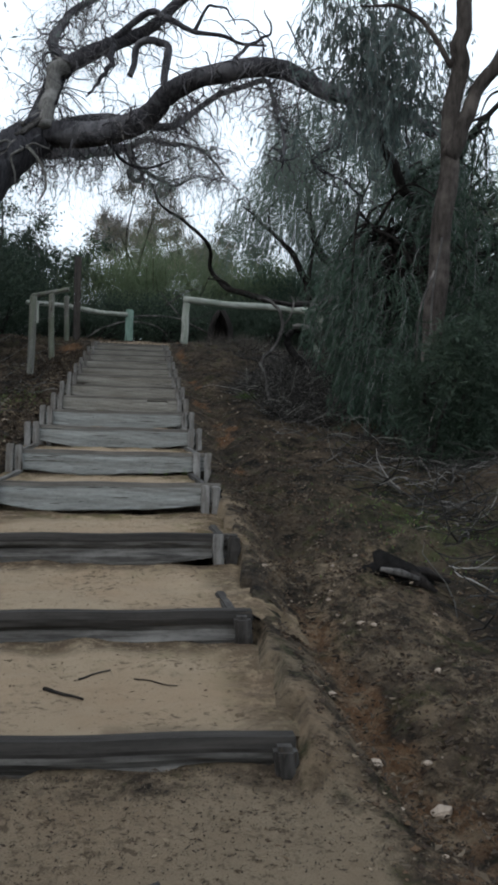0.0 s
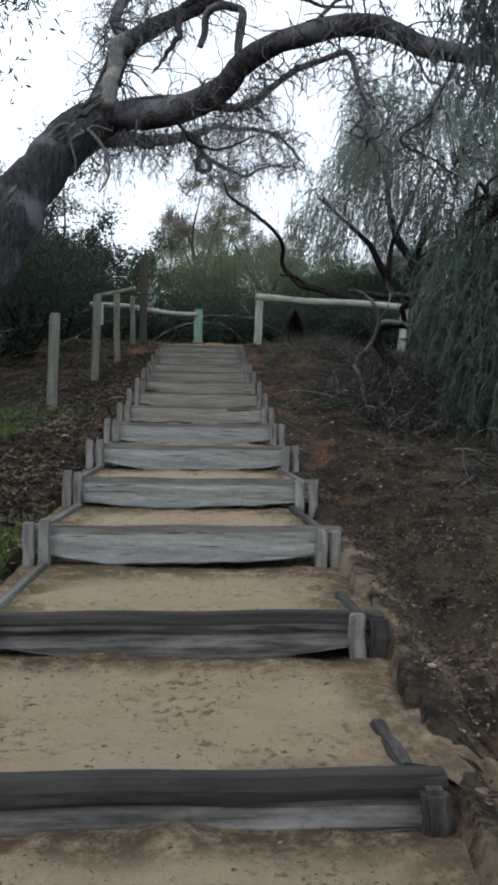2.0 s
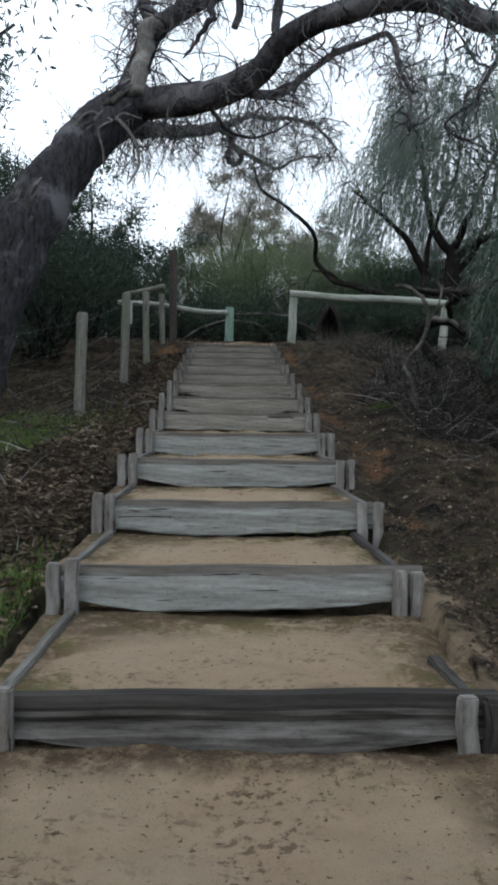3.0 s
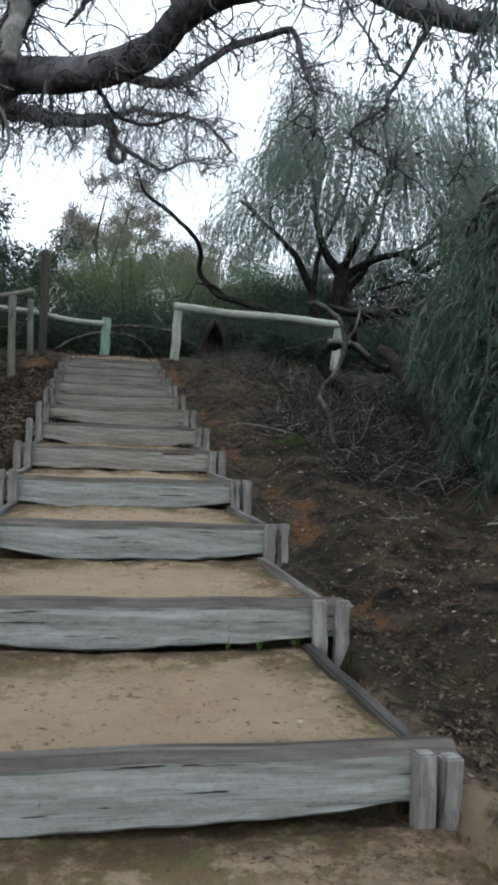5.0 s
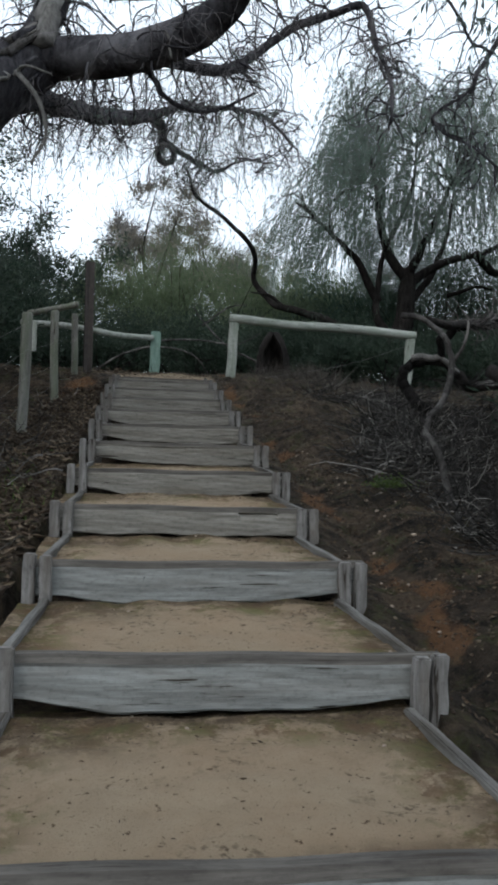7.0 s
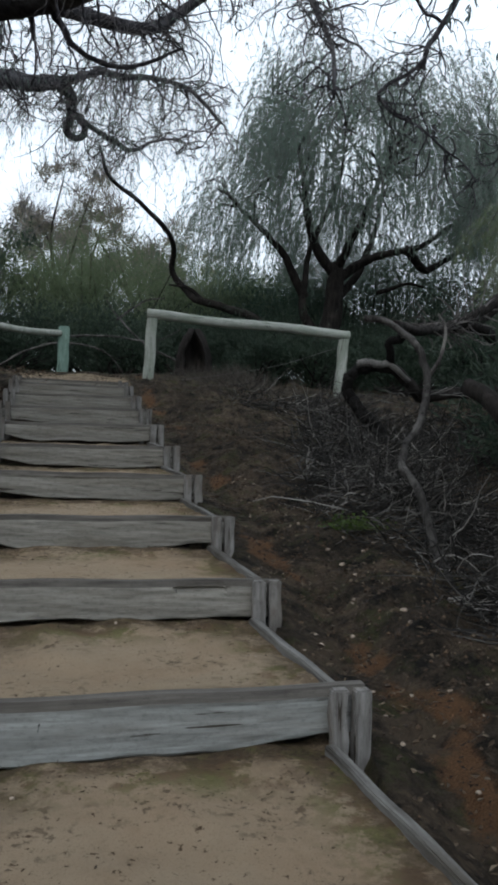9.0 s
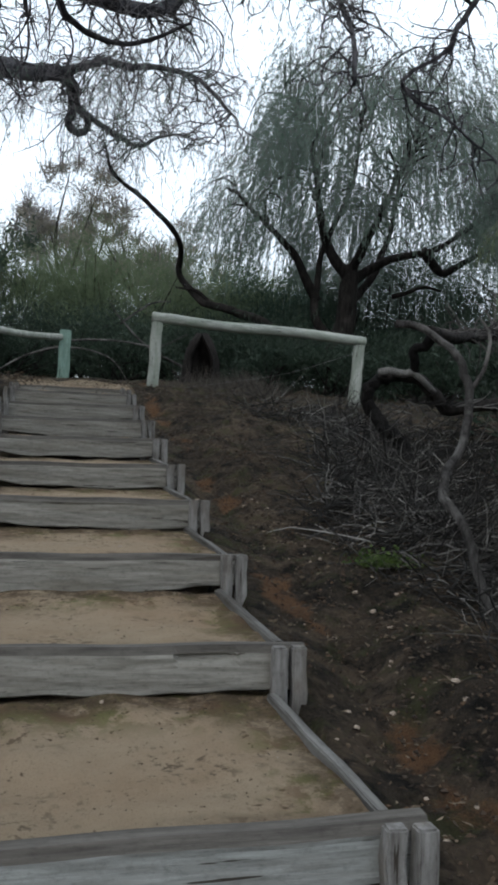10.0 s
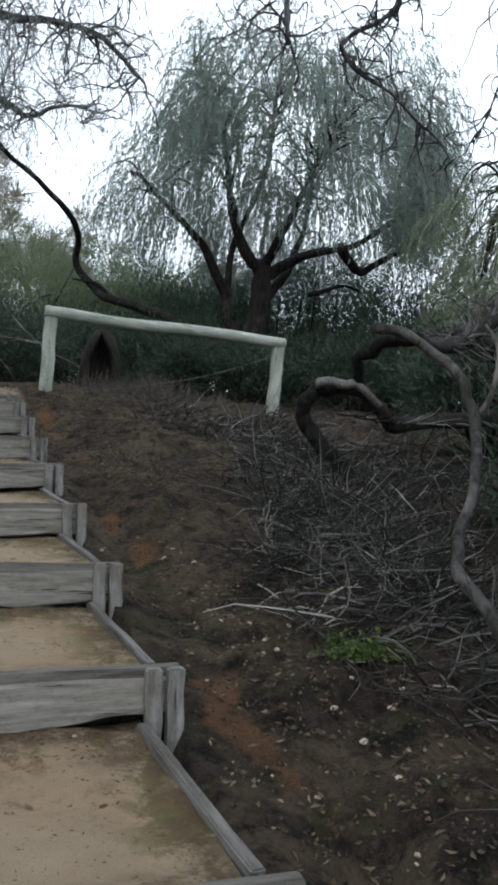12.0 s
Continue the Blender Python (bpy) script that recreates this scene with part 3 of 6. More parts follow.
# ---------------------------------------------------------------- the timber stair
def sleeper_data(i, a0, a1, dark):
    """A heavy board along x, from its top front edge; split, wavering, eaten away below."""
    g = np.random.default_rng(100 + i)
    n = 72
    xs = np.linspace(a0, a1, n)
    h, w = 0.2, (0.085 if dark else 0.075)
    prof = [(0.0, -0.03), (0.0, -0.042), (0.0, -0.06), (0.0, -0.08), (0.0, -0.1), (0.0, -0.12), (0.0, -0.145), (0.0, -0.17), (0.0, -0.19), (0.008, -h), (w, -h), (w, -0.1), (w, -0.01), (w - 0.012, 0), (w * 0.6, 0.002), (w * 0.4, 0.0), (0.017, -0.001)]
    ph = g.uniform(0, 6.28, 12)
    rings = []
    for k, x in enumerate(xs):
        sag = 0.006 * np.sin(1.4 * x + ph[0]) + 0.003 * np.sin(9 * x + ph[1])
        e = (x - a0) / (a1 - a0)
        eat = 0.016 + 0.012 * np.sin(2.6 * x + ph[2]) + 0.003 * np.sin(11 * x + ph[3]) + 0.002 * np.sin(29 * x + ph[9]) + 0.06 * smooth((0.3 - e) / 0.25) * (0.4 + 0.6 * np.sin(ph[4]) ** 2) + 0.022 * smooth((e - 0.72) / 0.2)
        if dark:
            eat += 0.04 * smooth((e - 0.5) / 0.45)
        ring = []
        for q, (y, z) in enumerate(prof):
            yy = y
            if q < 9:
                yy += 0.0022 * np.sin(3 * x + 60 * z + ph[5]) + 0.0012 * np.sin(23 * x + 160 * z + ph[6])
                split = 0.035 + 0.012 * np.sin(1.7 * x + ph[7])
                if dark:
                    yy += 0.022 * np.exp(-((z + 0.09 + 0.012 * np.sin(2 * x + ph[8])) / 0.014) ** 2) - 0.012 * (z < -0.1) + 0.01 * np.sin(5 * x + ph[10]) * (z < -0.06)
                else:
                    yy += 0.008 * np.exp(-((z + split) / 0.008) ** 2) * (0.5 + 0.5 * np.sin(2.2 * x + ph[11]))
                if i == 7:
                    yy += 0.035 * smooth((x + 0.34) / 0.03) * smooth((-0.08 - x) / 0.05) * np.exp(-((z + 0.045) / 0.014) ** 4)
            zz = z + sag
            if z < -0.12:
                zz += eat * (-z - 0.12) / 0.08
            ring.append((x, yy, zz))
        rings.append(ring)
    v = np.array(rings).reshape(-1, 3)
    m = len(prof)
    p, q = np.meshgrid(np.arange(n - 1), np.arange(m), indexing="ij")
    a, b = (p * m + q).ravel(), (p * m + (q + 1) % m).ravel()
    f = [np.stack([a, b, b + m], 1), np.stack([a, b + m, a + m], 1)]
    for r0, flip in ((0, 1), ((n - 1) * m, -1)):
        c = len(v)
        v = np.vstack([v, v[r0:r0 + m].mean(0)])
        q = np.arange(m)
        t = np.stack([np.full(m, c), r0 + q, r0 + (q + 1) % m], 1)
        f.append(t[:, ::flip])
    me = mesh_data("sleeper", v, np.concatenate(f)[:, ::-1], DARK_WOOD if dark else OLIVE_WOOD if i > 6 else GREY_WOOD, False)
    me.materials.append(DARK_TOP if dark else TOP_WOOD)
    q = np.concatenate([np.tile(np.arange(m), 2 * (n - 1)), np.zeros(2 * m, int)])
    me.polygons.foreach_set("material_index", np.where((q >= 12) | (dark and (q <= i % 2)), 1, 0).astype(np.int32))
    return me


def box_data(name, w, d, h, mat, bevel=0.006, taper=0.0, rough=0.0, seed=0, cuts=4):
    """A sawn timber on end, standing on its origin, with worn edges."""
    bm = bmesh.new()
    bmesh.ops.create_cube(bm, size=1.0)
    long_edges = [e for e in bm.edges if abs((e.verts[0].co - e.verts[1].co).z) > 0.5]
    bmesh.ops.subdivide_edges(bm, edges=long_edges, cuts=cuts, use_grid_fill=True)
    for v in bm.verts:
        t = v.co.z + 0.5
        v.co = Vector((v.co.x * w * (1 - taper * t), v.co.y * d * (1 - taper * t), t * h))
    bmesh.ops.bevel(bm, geom=[e for e in bm.edges if len(e.link_faces) == 2 and e.calc_face_angle() > 0.8], offset=bevel, segments=2, affect="EDGES")
    if rough:
        g = random.Random(seed)
        px, py = g.uniform(0, 6), g.uniform(0, 6)
        for v in bm.verts:
            v.co.x += rough * math.sin(v.co.z * 14 / max(h, 0.2) + px) + g.uniform(-rough, rough) * 0.25
            v.co.y += rough * math.sin(v.co.z * 11 / max(h, 0.2) + py) + g.uniform(-rough, rough) * 0.25
    return bm_data(name, bm, mat)


PEGS = [box_data("peg", 0.058, 0.052, 0.42, PEG_WOOD, 0.006, 0.04, 0.0035, s) for s in range(4)]
EDGES = [box_data("edging_board", 0.038, 0.1, 0.9, EDGE_WOOD, 0.005, 0, 0.0018, 20 + s, 8) for s in range(3)]


def build_stair():
    for i, (b, z) in enumerate(zip(STEP_B, STEP_Z)):
        dark = i < 3
        label = "dark rotting split timber sleeper step in sand" if dark else "weathered grey timber sleeper step with paired pegs"
        step = thing("timber_step", STAIR @ Matrix.Translation((0, b, z - 0.008)), label, "step", "timber steps up the slope")
        rnd = random.Random(i)
        a1 = (0.075, 0.09, 0.14, 0.14)[i] if i < 4 else 0.162
        part("sleeper", sleeper_data(i, -1.455 if i > 1 else -1.62, a1, dark), step)
        spots = [] if i == 0 else [(a1 - 0.05, 1)] if i == 1 else [(a1 - 0.106, 1), (a1 - 0.03, 1), (-1.345, 0), (-1.422, 0)]
        if i == 0:
            spots = [(a1 - 0.04, 1)]
        for k, (a, r) in enumerate(spots):
            top = (rnd.uniform(-0.008, 0.008) if r else rnd.uniform(0.02, 0.04)) if i > 1 else -0.012
            m = pose(a + rnd.uniform(-0.003, 0.003), -0.032 if not dark else -0.034, top - 0.42, rnd.uniform(-3, 3), rnd.uniform(-1.2, 1.2), rnd.uniform(-4, 4))
            peg = part("peg", PEGS[(i + k) % 4], step, "", m)
            if i < 2 or (i == 2 and k == 1):
                peg.data = PEGS_DARK
        if i in (1, 2, 3):
            part("rotten_block", BLOCK, step, "black rotten end of timber", pose(a1 - 0.065, 0.085, -0.125, 0, 5, 10 * (i - 2)))
        if i in (3, 4, 6):
            part("knot", box_data("knot", 0.006, 0.006, 0.028, BARK_BLACK, 0.002, 0.3, 0.001, i), step, "dark split knot", pose((-0.95, -1.02, -0.9)[(3, 4, 6).index(i)], 0.001, -0.1 if i > 3 else -0.12, 0, 8))
        if i >= len(STEP_B) - 1:
            continue
        for side in (0, 1):
            if side == 1 and i < 1:
                continue
            if side == 0 and i < 2:
                continue
            b1, z1 = STEP_B[i + 1] - b, STEP_Z[i + 1] - z
            a_near, a_far = (a1 - 0.08, a1 - 0.145) if side else (-1.385, -1.34)
            p0, p1 = Vector((a_near, 0.1, -0.012)), Vector((a_far, b1 - 0.06, z1 - 0.165))
            if side == 1 and i < 3:
                p1 = p0.lerp(p1, 0.38)
            d = p1 - p0
            q = d.to_track_quat("Z", "Y").to_matrix().to_4x4()
            m = Matrix.Translation(p0 + Vector((0, 0, -0.05))) @ q @ Matrix.Diagonal((1, 1, d.length / 0.9, 1))
            dim = side == 1 and i < 4
            part("edging_board", EDGE_DARK if dim else EDGES[(i + side) % 3], step, "dark rotten edging board" if dim else "grey edging board half sunk in sand", m)


EDGE_DARK = box_data("edging_board", 0.05, 0.1, 0.9, DARK_PEG, 0.008, 0, 0.002, 27, 8)
BLOCK = box_data("rotten_block", 0.17, 0.09, 0.115, BARK_BLACK, 0.02, 0.15, 0.012, 31)
PEGS_DARK = box_data("peg", 0.075, 0.06, 0.42, DARK_PEG, 0.014, 0.05, 0.006, 9)
build_stair()


# ---------------------------------------------------------------- rails and fence
def pole_data(name, length, r, mat, seed=0, sides=12, wobble=0.004, axis="z", taper=0.0):
    """A round timber from the origin, with chamfered ends and slight bends."""
    g = np.random.default_rng(seed)
    s = np.array([0, 0.012, 0.03, *np.linspace(0.06, length - 0.06, 14), length - 0.03, length - 0.012, length])
    rad = r * (1 - taper * s / length) * (1 + 0.03 * np.sin(s * 5 + g.uniform(0, 6)))
    rad[0] *= 0.86
    rad[-1] *= 0.84
    c1, c2 = g.uniform(0, 6, 2)
    line = np.stack([wobble * np.sin(s * 3 + c1), wobble * np.sin(s * 2.3 + c2), s], 1)
    if axis == "x":
        line = line[:, [2, 1, 0]]
    return tubes_data(name, [tube(line, rad, sides, 0.03, seed)], mat)


def build_rails():
    p0, p1 = Vector((-1.72, 19.8, 3.67)), Vector((1.36, 20.0, 3.53))
    rail = thing("log_rail", (0, 19.9, 3.6), "pale weathered post and pole barrier at the top of the slope", "barrier")
    o = Vector(rail.location)
    part("post", box_data("post", 0.17, 0.15, 1.42, PALE_POST, 0.02, 0.04, 0.006, 1, 8), rail, "", Matrix.Translation(p0 - o - Vector((0, 0, 0.28))) @ pose(0, 0, 0, 0, 2.2, 4))
    part("post", box_data("post", 0.17, 0.15, 1.4, PALE_POST, 0.02, 0.06, 0.006, 2, 8), rail, "", Matrix.Translation(p1 - o - Vector((0, 0, 0.28))) @ pose(0, 0, 0, 0, 4.6, -3))
    a, b = p0 + Vector((-0.03, -0.02, 1.12)), p1 + Vector((0.19, -0.02, 1.07))
    d = b - a
    part("rail", pole_data("rail", d.length, 0.078, PALE_RAIL, 3, 12, 0.012, "x"), rail, "", Matrix.Translation(a - o) @ d.to_track_quat("X", "Z").to_matrix().to_4x4())
    wire = curve_points([(1.34, -0.02, 0.78), (0.2, 0.05, 0.42), (-1.6, 0.1, 0.12)], 14)
    part("wire", tubes_data("wire", [tube(wire, 0.0035, 5)], WIRE), rail, "thin slack wire")
    low = thing("log_rail", (-4.2, 20.5, 4.0), "weathered grey pole rail ending at a green post", "barrier")
    o = Vector(low.location)
    part("post", box_data("post", 0.2, 0.17, 1.1, GREEN_POST, 0.02, 0.03, 0.006, 4, 6), low, "post with faded green paint", Matrix.Translation(Vector((-3.27, 21.5, 3.72)) - o) @ pose(0, 0, 0, 0, 1, 8))
    a, b = Vector((-5.3, 19.4, 4.62)), Vector((-3.3, 21.42, 4.67))
    d = b - a
    part("rail", pole_data("rail", d.length, 0.055, PALE_POST, 5, 10, 0.02, "x"), low, "", Matrix.Translation(a - o) @ d.to_track_quat("X", "Z").to_matrix().to_4x4())


build_rails()

FENCE = [(-3.35, 9.6, 0.0), (-3.83, 12.4, 1.34), (-3.98, 15.0, 1.45), (-4.22, 17.5, 1.43), (-4.34, 19.3, 1.05)]


def build_fence():
    fence = thing("wire_fence", (-4, 15, 2.6), "old post and wire fence of grey round posts", "fence")
    o = Vector(fence.location)
    tops = []
    for k, (x, y, h) in enumerate(FENCE):
        z = float(ground_z(x, y))
        if h:
            part("post", pole_data("post", h + 0.3, 0.072 - 0.004 * k, POST_WOOD, 10 + k, 12, 0.008), fence, "", Matrix.Translation(Vector((x, y, z - 0.3)) - o) @ pose(0, 0, 0, 0.6 * (k % 3 - 1), 0.8, 40 * k))
        tops.append(Vector((x, y, z + (h or 1.3))))
    part("post", pole_data("post", 1.4, 0.06, POST_WOOD, 31, 10, 0.01), fence, "", Matrix.Translation(Vector((-4.52, 18.6, 3.3)) - o))
    part("board", box_data("board", 0.12, 0.05, 0.42, PALE_POST, 0.008, 0.03, 0.003, 33), fence, "short pale board", Matrix.Translation(Vector((-4.33, 16.6, 3.72)) - o))
    beam = Vector((-4.95, 18.6, 4.6))
    d = Vector((-4.12, 18.45, 4.75)) - beam
    part("brace", pole_data("brace", d.length, 0.05, POST_WOOD, 35, 10, 0.012, "x"), fence, "", Matrix.Translation(beam - o) @ d.to_track_quat("X", "Z").to_matrix().to_4x4())
    for w, down in enumerate((0.1, 0.42, 0.74, 1.02)):
        pts = []
        for p, q in zip(tops[1:-1], tops[2:]):
            for t in np.linspace(0, 1, 8)[:-1]:
                s = p.lerp(q, t) - o
                pts.append((s.x + 0.07, s.y, s.z - down - 0.03 * math.sin(math.pi * t)))
        e = tops[-1] - o
        pts.append((e.x + 0.07, e.y, e.z - down))
        pts.insert(0, (tops[0].x - o.x - 1.5, tops[0].y - o.y - 3, tops[0].z - o.z - down - 1.0))
        part("wire", tubes_data("wire", [tube(np.array(pts), 0.0016, 5)], WIRE), fence, "thin sagging wire")
    picket = thing("steel_picket", (-4.17, 19.5, 3.75), "tall dark steel picket beside the fence end", "post")
    bm = bmesh.new()
    for ang in (0, 120, 240):
        r = bmesh.ops.create_cube(bm, size=1.0)
        bmesh.ops.transform(bm, verts=r["verts"], matrix=pose(0, 0, 0, 0, 0, ang) @ pose(0.045, 0, 0.96) @ Matrix.Diagonal((0.09, 0.022, 1.95, 1)))
    part("shaft", bm_data("shaft", bm, DARK_POST), picket)


build_fence()
# ---------------------------------------------------------------- trees
def along(ctrl, m, seed, lo=0.0, hi=1.0):
    """m random points along a smooth line, with its direction there."""
    g = np.random.default_rng(seed)
    line = curve_points(ctrl, 60)
    tan = unit(np.gradient(line, axis=0))
    k = g.uniform(lo * 59, hi * 59, m)
    i = np.minimum(k.astype(int), 58)
    f = (k - i)[:, None]
    return line[i] * (1 - f) + line[i + 1] * f, tan[i]


def hanging(ctrl_list, per_metre, seed, length, r0, droop, wobble, outward=0.8, n=9):
    """Bare drooping twigs along limbs, and finer ones along those twigs."""
    g = np.random.default_rng(seed)
    starts, dirs = [], []
    for k, (ctrl, dens) in enumerate(ctrl_list):
        c = np.asarray(ctrl, float)
        m = max(2, int(per_metre * dens * np.linalg.norm(np.diff(c, axis=0), axis=1).sum()))
        p, t = along(ctrl, m, seed + k)
        starts.append(p)
        dirs.append(g.normal(0, outward, (m, 3)) + 0.3 * t + np.array([0, 0, 0.15]))
    starts, dirs = np.concatenate(starts), np.concatenate(dirs)
    lens = g.uniform(0.35, 1.0, len(starts)) * length
    v, f, lines = twigs(starts, dirs, lens, r0, droop, wobble, n, 4, seed)
    m2 = len(lines) * 7
    w, i = g.integers(0, len(lines), m2), g.integers(2, n, m2)
    v2, f2, lines2 = twigs(lines[w, i], g.normal(0, 1, (m2, 3)) + np.array([0, 0, -0.3]), g.uniform(0.2, 0.7, m2) * length * 0.55, r0 * 0.3, droop * 1.3, wobble * 1.1, 6, 3, seed + 1)
    return (v, f), (v2, f2), lines2


def strands(p, d, length, spacing, leaf_len, leaf_w, seed, droop=0.35, spread=0.75, n=10):
    """Weeping leafy strands: thin twigs with narrow hanging leaves along them."""
    g = np.random.default_rng(seed)
    v, f, lines = twigs(p, d, length, 0.004, droop, 0.07, n, 3, seed)
    per = np.maximum(2, (length / spacing)).astype(int)
    w = np.repeat(np.arange(len(p)), per)
    s = g.uniform(0.08, 1, len(w)) * (n - 1)
    i = np.minimum(s.astype(int), n - 2)
    fr = (s - i)[:, None]
    pts = lines[w, i] * (1 - fr) + lines[w, i + 1] * fr
    td = unit(lines[w, i + 1] - lines[w, i])
    ld = td * 0.6 + g.normal(0, spread * 0.7, (len(w), 3)) + np.array([0, 0, -0.6])
    return (v, f), leaves(pts, ld, leaf_len * g.uniform(0.55, 1.25, len(w)), leaf_w * g.uniform(0.7, 1.3, len(w)), seed + 5)


def shift(piece, o):
    return piece[0] - np.asarray(o, float), piece[1]


def big_bare_tree():
    o = np.array([-5.35, 12.1, float(ground_z(-5.35, 12.1)) - 0.1])
    tree = thing("gnarled_tree", tuple(o), "large leaning old tree with mostly bare drooping grey branches", "tree")
    trunk = [tuple(o), (-5.1, 12.2, 2.9), (-4.73, 12.4, 4.03), (-4.37, 12.8, 4.94), (-3.89, 13.2, 5.82), (-3.36, 13.6, 6.45)]
    main = [(-3.55, 13.5, 6.25), (-2.47, 13.1, 6.14), (-1.74, 12.7, 6.23), (-1.28, 12.3, 6.5), (-0.52, 11.9, 6.6), (0.17, 11.6, 6.53), (0.78, 11.4, 6.14), (1.2, 11.2, 5.95), (1.7, 11.2, 5.85), (2.3, 11.4, 5.6)]
    upper = [(-3.6, 13.5, 6.3), (-3.5, 14.0, 7.1), (-3.21, 13.9, 7.53), (-2.62, 13.8, 7.78), (-2.06, 13.8, 7.99), (-1.2, 13.6, 8.6), (-0.3, 13.3, 9.3)]
    lower = [(-3.9, 13.5, 5.85), (-3.87, 15.0, 6.5), (-3.86, 16.5, 7.05), (-3.47, 18.0, 7.58), (-3.06, 19.0, 8.0), (-3.0, 20.0, 7.95)]
    lower2 = [(-3.2, 18.8, 7.9), (-2.56, 18.8, 8.13), (-2.06, 18.5, 7.96), (-1.3, 18.0, 7.67), (-0.76, 17.5, 6.98)]
    arm = [(-3.03, 19.9, 8.0), (-2.59, 20.5, 7.89), (-2.12, 20.8, 7.77), (-1.64, 21.0, 8.05), (-1.08, 21.2, 8.08)]
    mid = [(-3.45, 13.6, 6.35), (-3.1, 14.5, 6.85), (-2.61, 15.5, 7.28), (-1.89, 15.8, 7.29), (-1.6, 16.0, 7.43), (-1.23, 16.2, 7.85), (-0.69, 16.2, 8.14), (-0.09, 16.0, 8.29), (0.1, 16.0, 8.16), (0.23, 16.0, 7.74), (0.4, 15.8, 7.18), (0.39, 15.6, 6.56)]
    high = [(-3.21, 13.9, 7.5), (-3.6, 14.6, 8.3), (-3.2, 15.4, 9.4), (-2.2, 16.4, 10.2)]
    limb("trunk", trunk, 0.5, 0.27, BARK_GREY, tree, "", 60, 20, 0.1)
    gs = np.random.default_rng(8)
    tp, tt = along(trunk, 26, 88, 0.25, 1.0)
    for q, t in zip(tp, tt):
        r = 0.5 - 0.23 * (q[2] - o[2]) / (6.45 - o[2])
        side = unit(np.cross(t, [0, 1, 0])) * gs.uniform(-0.8, 0.8) + np.array([0, -1.0, 0])
        side = unit(side - t * np.dot(side, t))
        c = q + side * r * 0.93
        h = gs.uniform(0.12, 0.35)
        limb("bark_strip", [tuple(c - t * h), tuple(c + side * 0.02), tuple(c + t * h + side * gs.uniform(-0.02, 0.06))], gs.uniform(0.025, 0.06), 0.012, BARK_DEAD if gs.random() < 0.6 else BARK_GREY, tree, "shaggy peeling bark strip", 12, 7, 0.2)
    for c, r0, r1 in ((main, 0.2, 0.07), (upper, 0.19, 0.05), (lower, 0.16, 0.085), (lower2, 0.07, 0.02), (arm, 0.06, 0.012), (mid, 0.1, 0.02), (high, 0.11, 0.03)):
        limb("limb", c, r0, r1, BARK_GREY, tree, "", 44, 10, 0.13)
    for c, r0, r1 in (([(-2.45, 13.75, 7.88), (-1.8, 13.55, 8.25), (-1.45, 13.5, 8.09), (-1.04, 13.5, 7.92), (-0.56, 13.5, 7.83), (-0.22, 13.5, 7.73), (0.05, 13.5, 7.74)], 0.06, 0.016),
                      ([(-1.43, 12.6, 6.45), (-1.45, 12.75, 6.9), (-1.43, 12.85, 7.35), (-1.7, 12.9, 7.46), (-1.95, 13.0, 7.4), (-2.0, 13.0, 6.95)], 0.06, 0.05),
                      ([(-2.42, 13.75, 7.84), (-2.43, 13.5, 7.38), (-2.62, 13.5, 7.07), (-2.79, 13.5, 6.86)], 0.06, 0.012),
                      ([(0.0, 13.5, 7.74), (-0.16, 13.5, 8.04), (-0.36, 13.5, 8.14), (-0.63, 13.5, 8.1)], 0.018, 0.007),
                      ([(-3.1, 13.85, 7.5), (-3.42, 13.5, 7.57), (-3.51, 13.5, 7.09)], 0.022, 0.008),
                      ([(-1.1, 13.5, 7.94), (-0.9, 13.4, 8.25), (-0.6, 13.3, 8.2), (-0.45, 13.2, 7.9)], 0.03, 0.01),
                      ([(-0.5, 11.9, 6.62), (-0.2, 12.0, 7.0), (0.1, 12.1, 7.25), (0.0, 12.2, 7.6)], 0.03, 0.01),
                      ([(-2.4, 13.1, 6.15), (-2.2, 13.3, 5.85), (-1.8, 13.5, 5.75), (-1.3, 13.5, 5.95)], 0.035, 0.012)):
        limb("limb", c, r0, r1, BARK_GREY, tree, "", 34, 8, 0.14)
    loop = [(-3.0, 19.95, 7.98), (-3.12, 20.05, 7.8), (-3.0, 20.2, 7.68), (-2.85, 20.25, 7.82), (-2.9, 20.15, 8.0), (-3.05, 20.05, 8.02)]
    limb("limb", loop, 0.07, 0.05, BARK_GREY, tree, "branch bent into a loop", 24, 8, 0.08)
    for c, r0 in (([(-3.6, 13.25, 5.95), (-3.53, 12.9, 5.85), (-3.31, 12.85, 5.57), (-3.22, 12.85, 5.23), (-3.36, 12.85, 4.96)], 0.03), ([(-3.6, 13.2, 5.9), (-3.65, 12.9, 5.78), (-3.76, 12.85, 5.66), (-3.70, 12.85, 5.41), (-3.68, 12.85, 5.2)], 0.026),
                  ([(-3.56, 12.95, 5.84), (-3.41, 12.8, 5.86), (-3.16, 12.75, 5.76)], 0.02), ([(-2.12, 12.9, 6.25), (-2.1, 12.75, 6.16), (-2.06, 12.75, 5.92)], 0.024), ([(-3.62, 13.0, 5.84), (-3.9, 12.85, 5.9), (-4.1, 12.8, 5.7)], 0.03)):
        limb("limb", c, r0, r0 * 0.4, BARK_PALE, tree, "bleached broken branch", 18, 7, 0.1)
    flap = [(-3.36, 13.2, 6.25), (-3.36, 13.45, 6.8), (-3.32, 13.62, 7.3), (-3.2, 13.7, 7.5)]
    limb("bark_strip", flap, 0.1, 0.14, BARK_PALE, tree, "pale peeling bark strip", 20, 9, 0.3)
    ends = [(main, 1.5), (mid, 1.7), (lower, 1.2), (lower2, 1.8), (upper, 1.8), (arm, 1.6), (high, 1.3)]
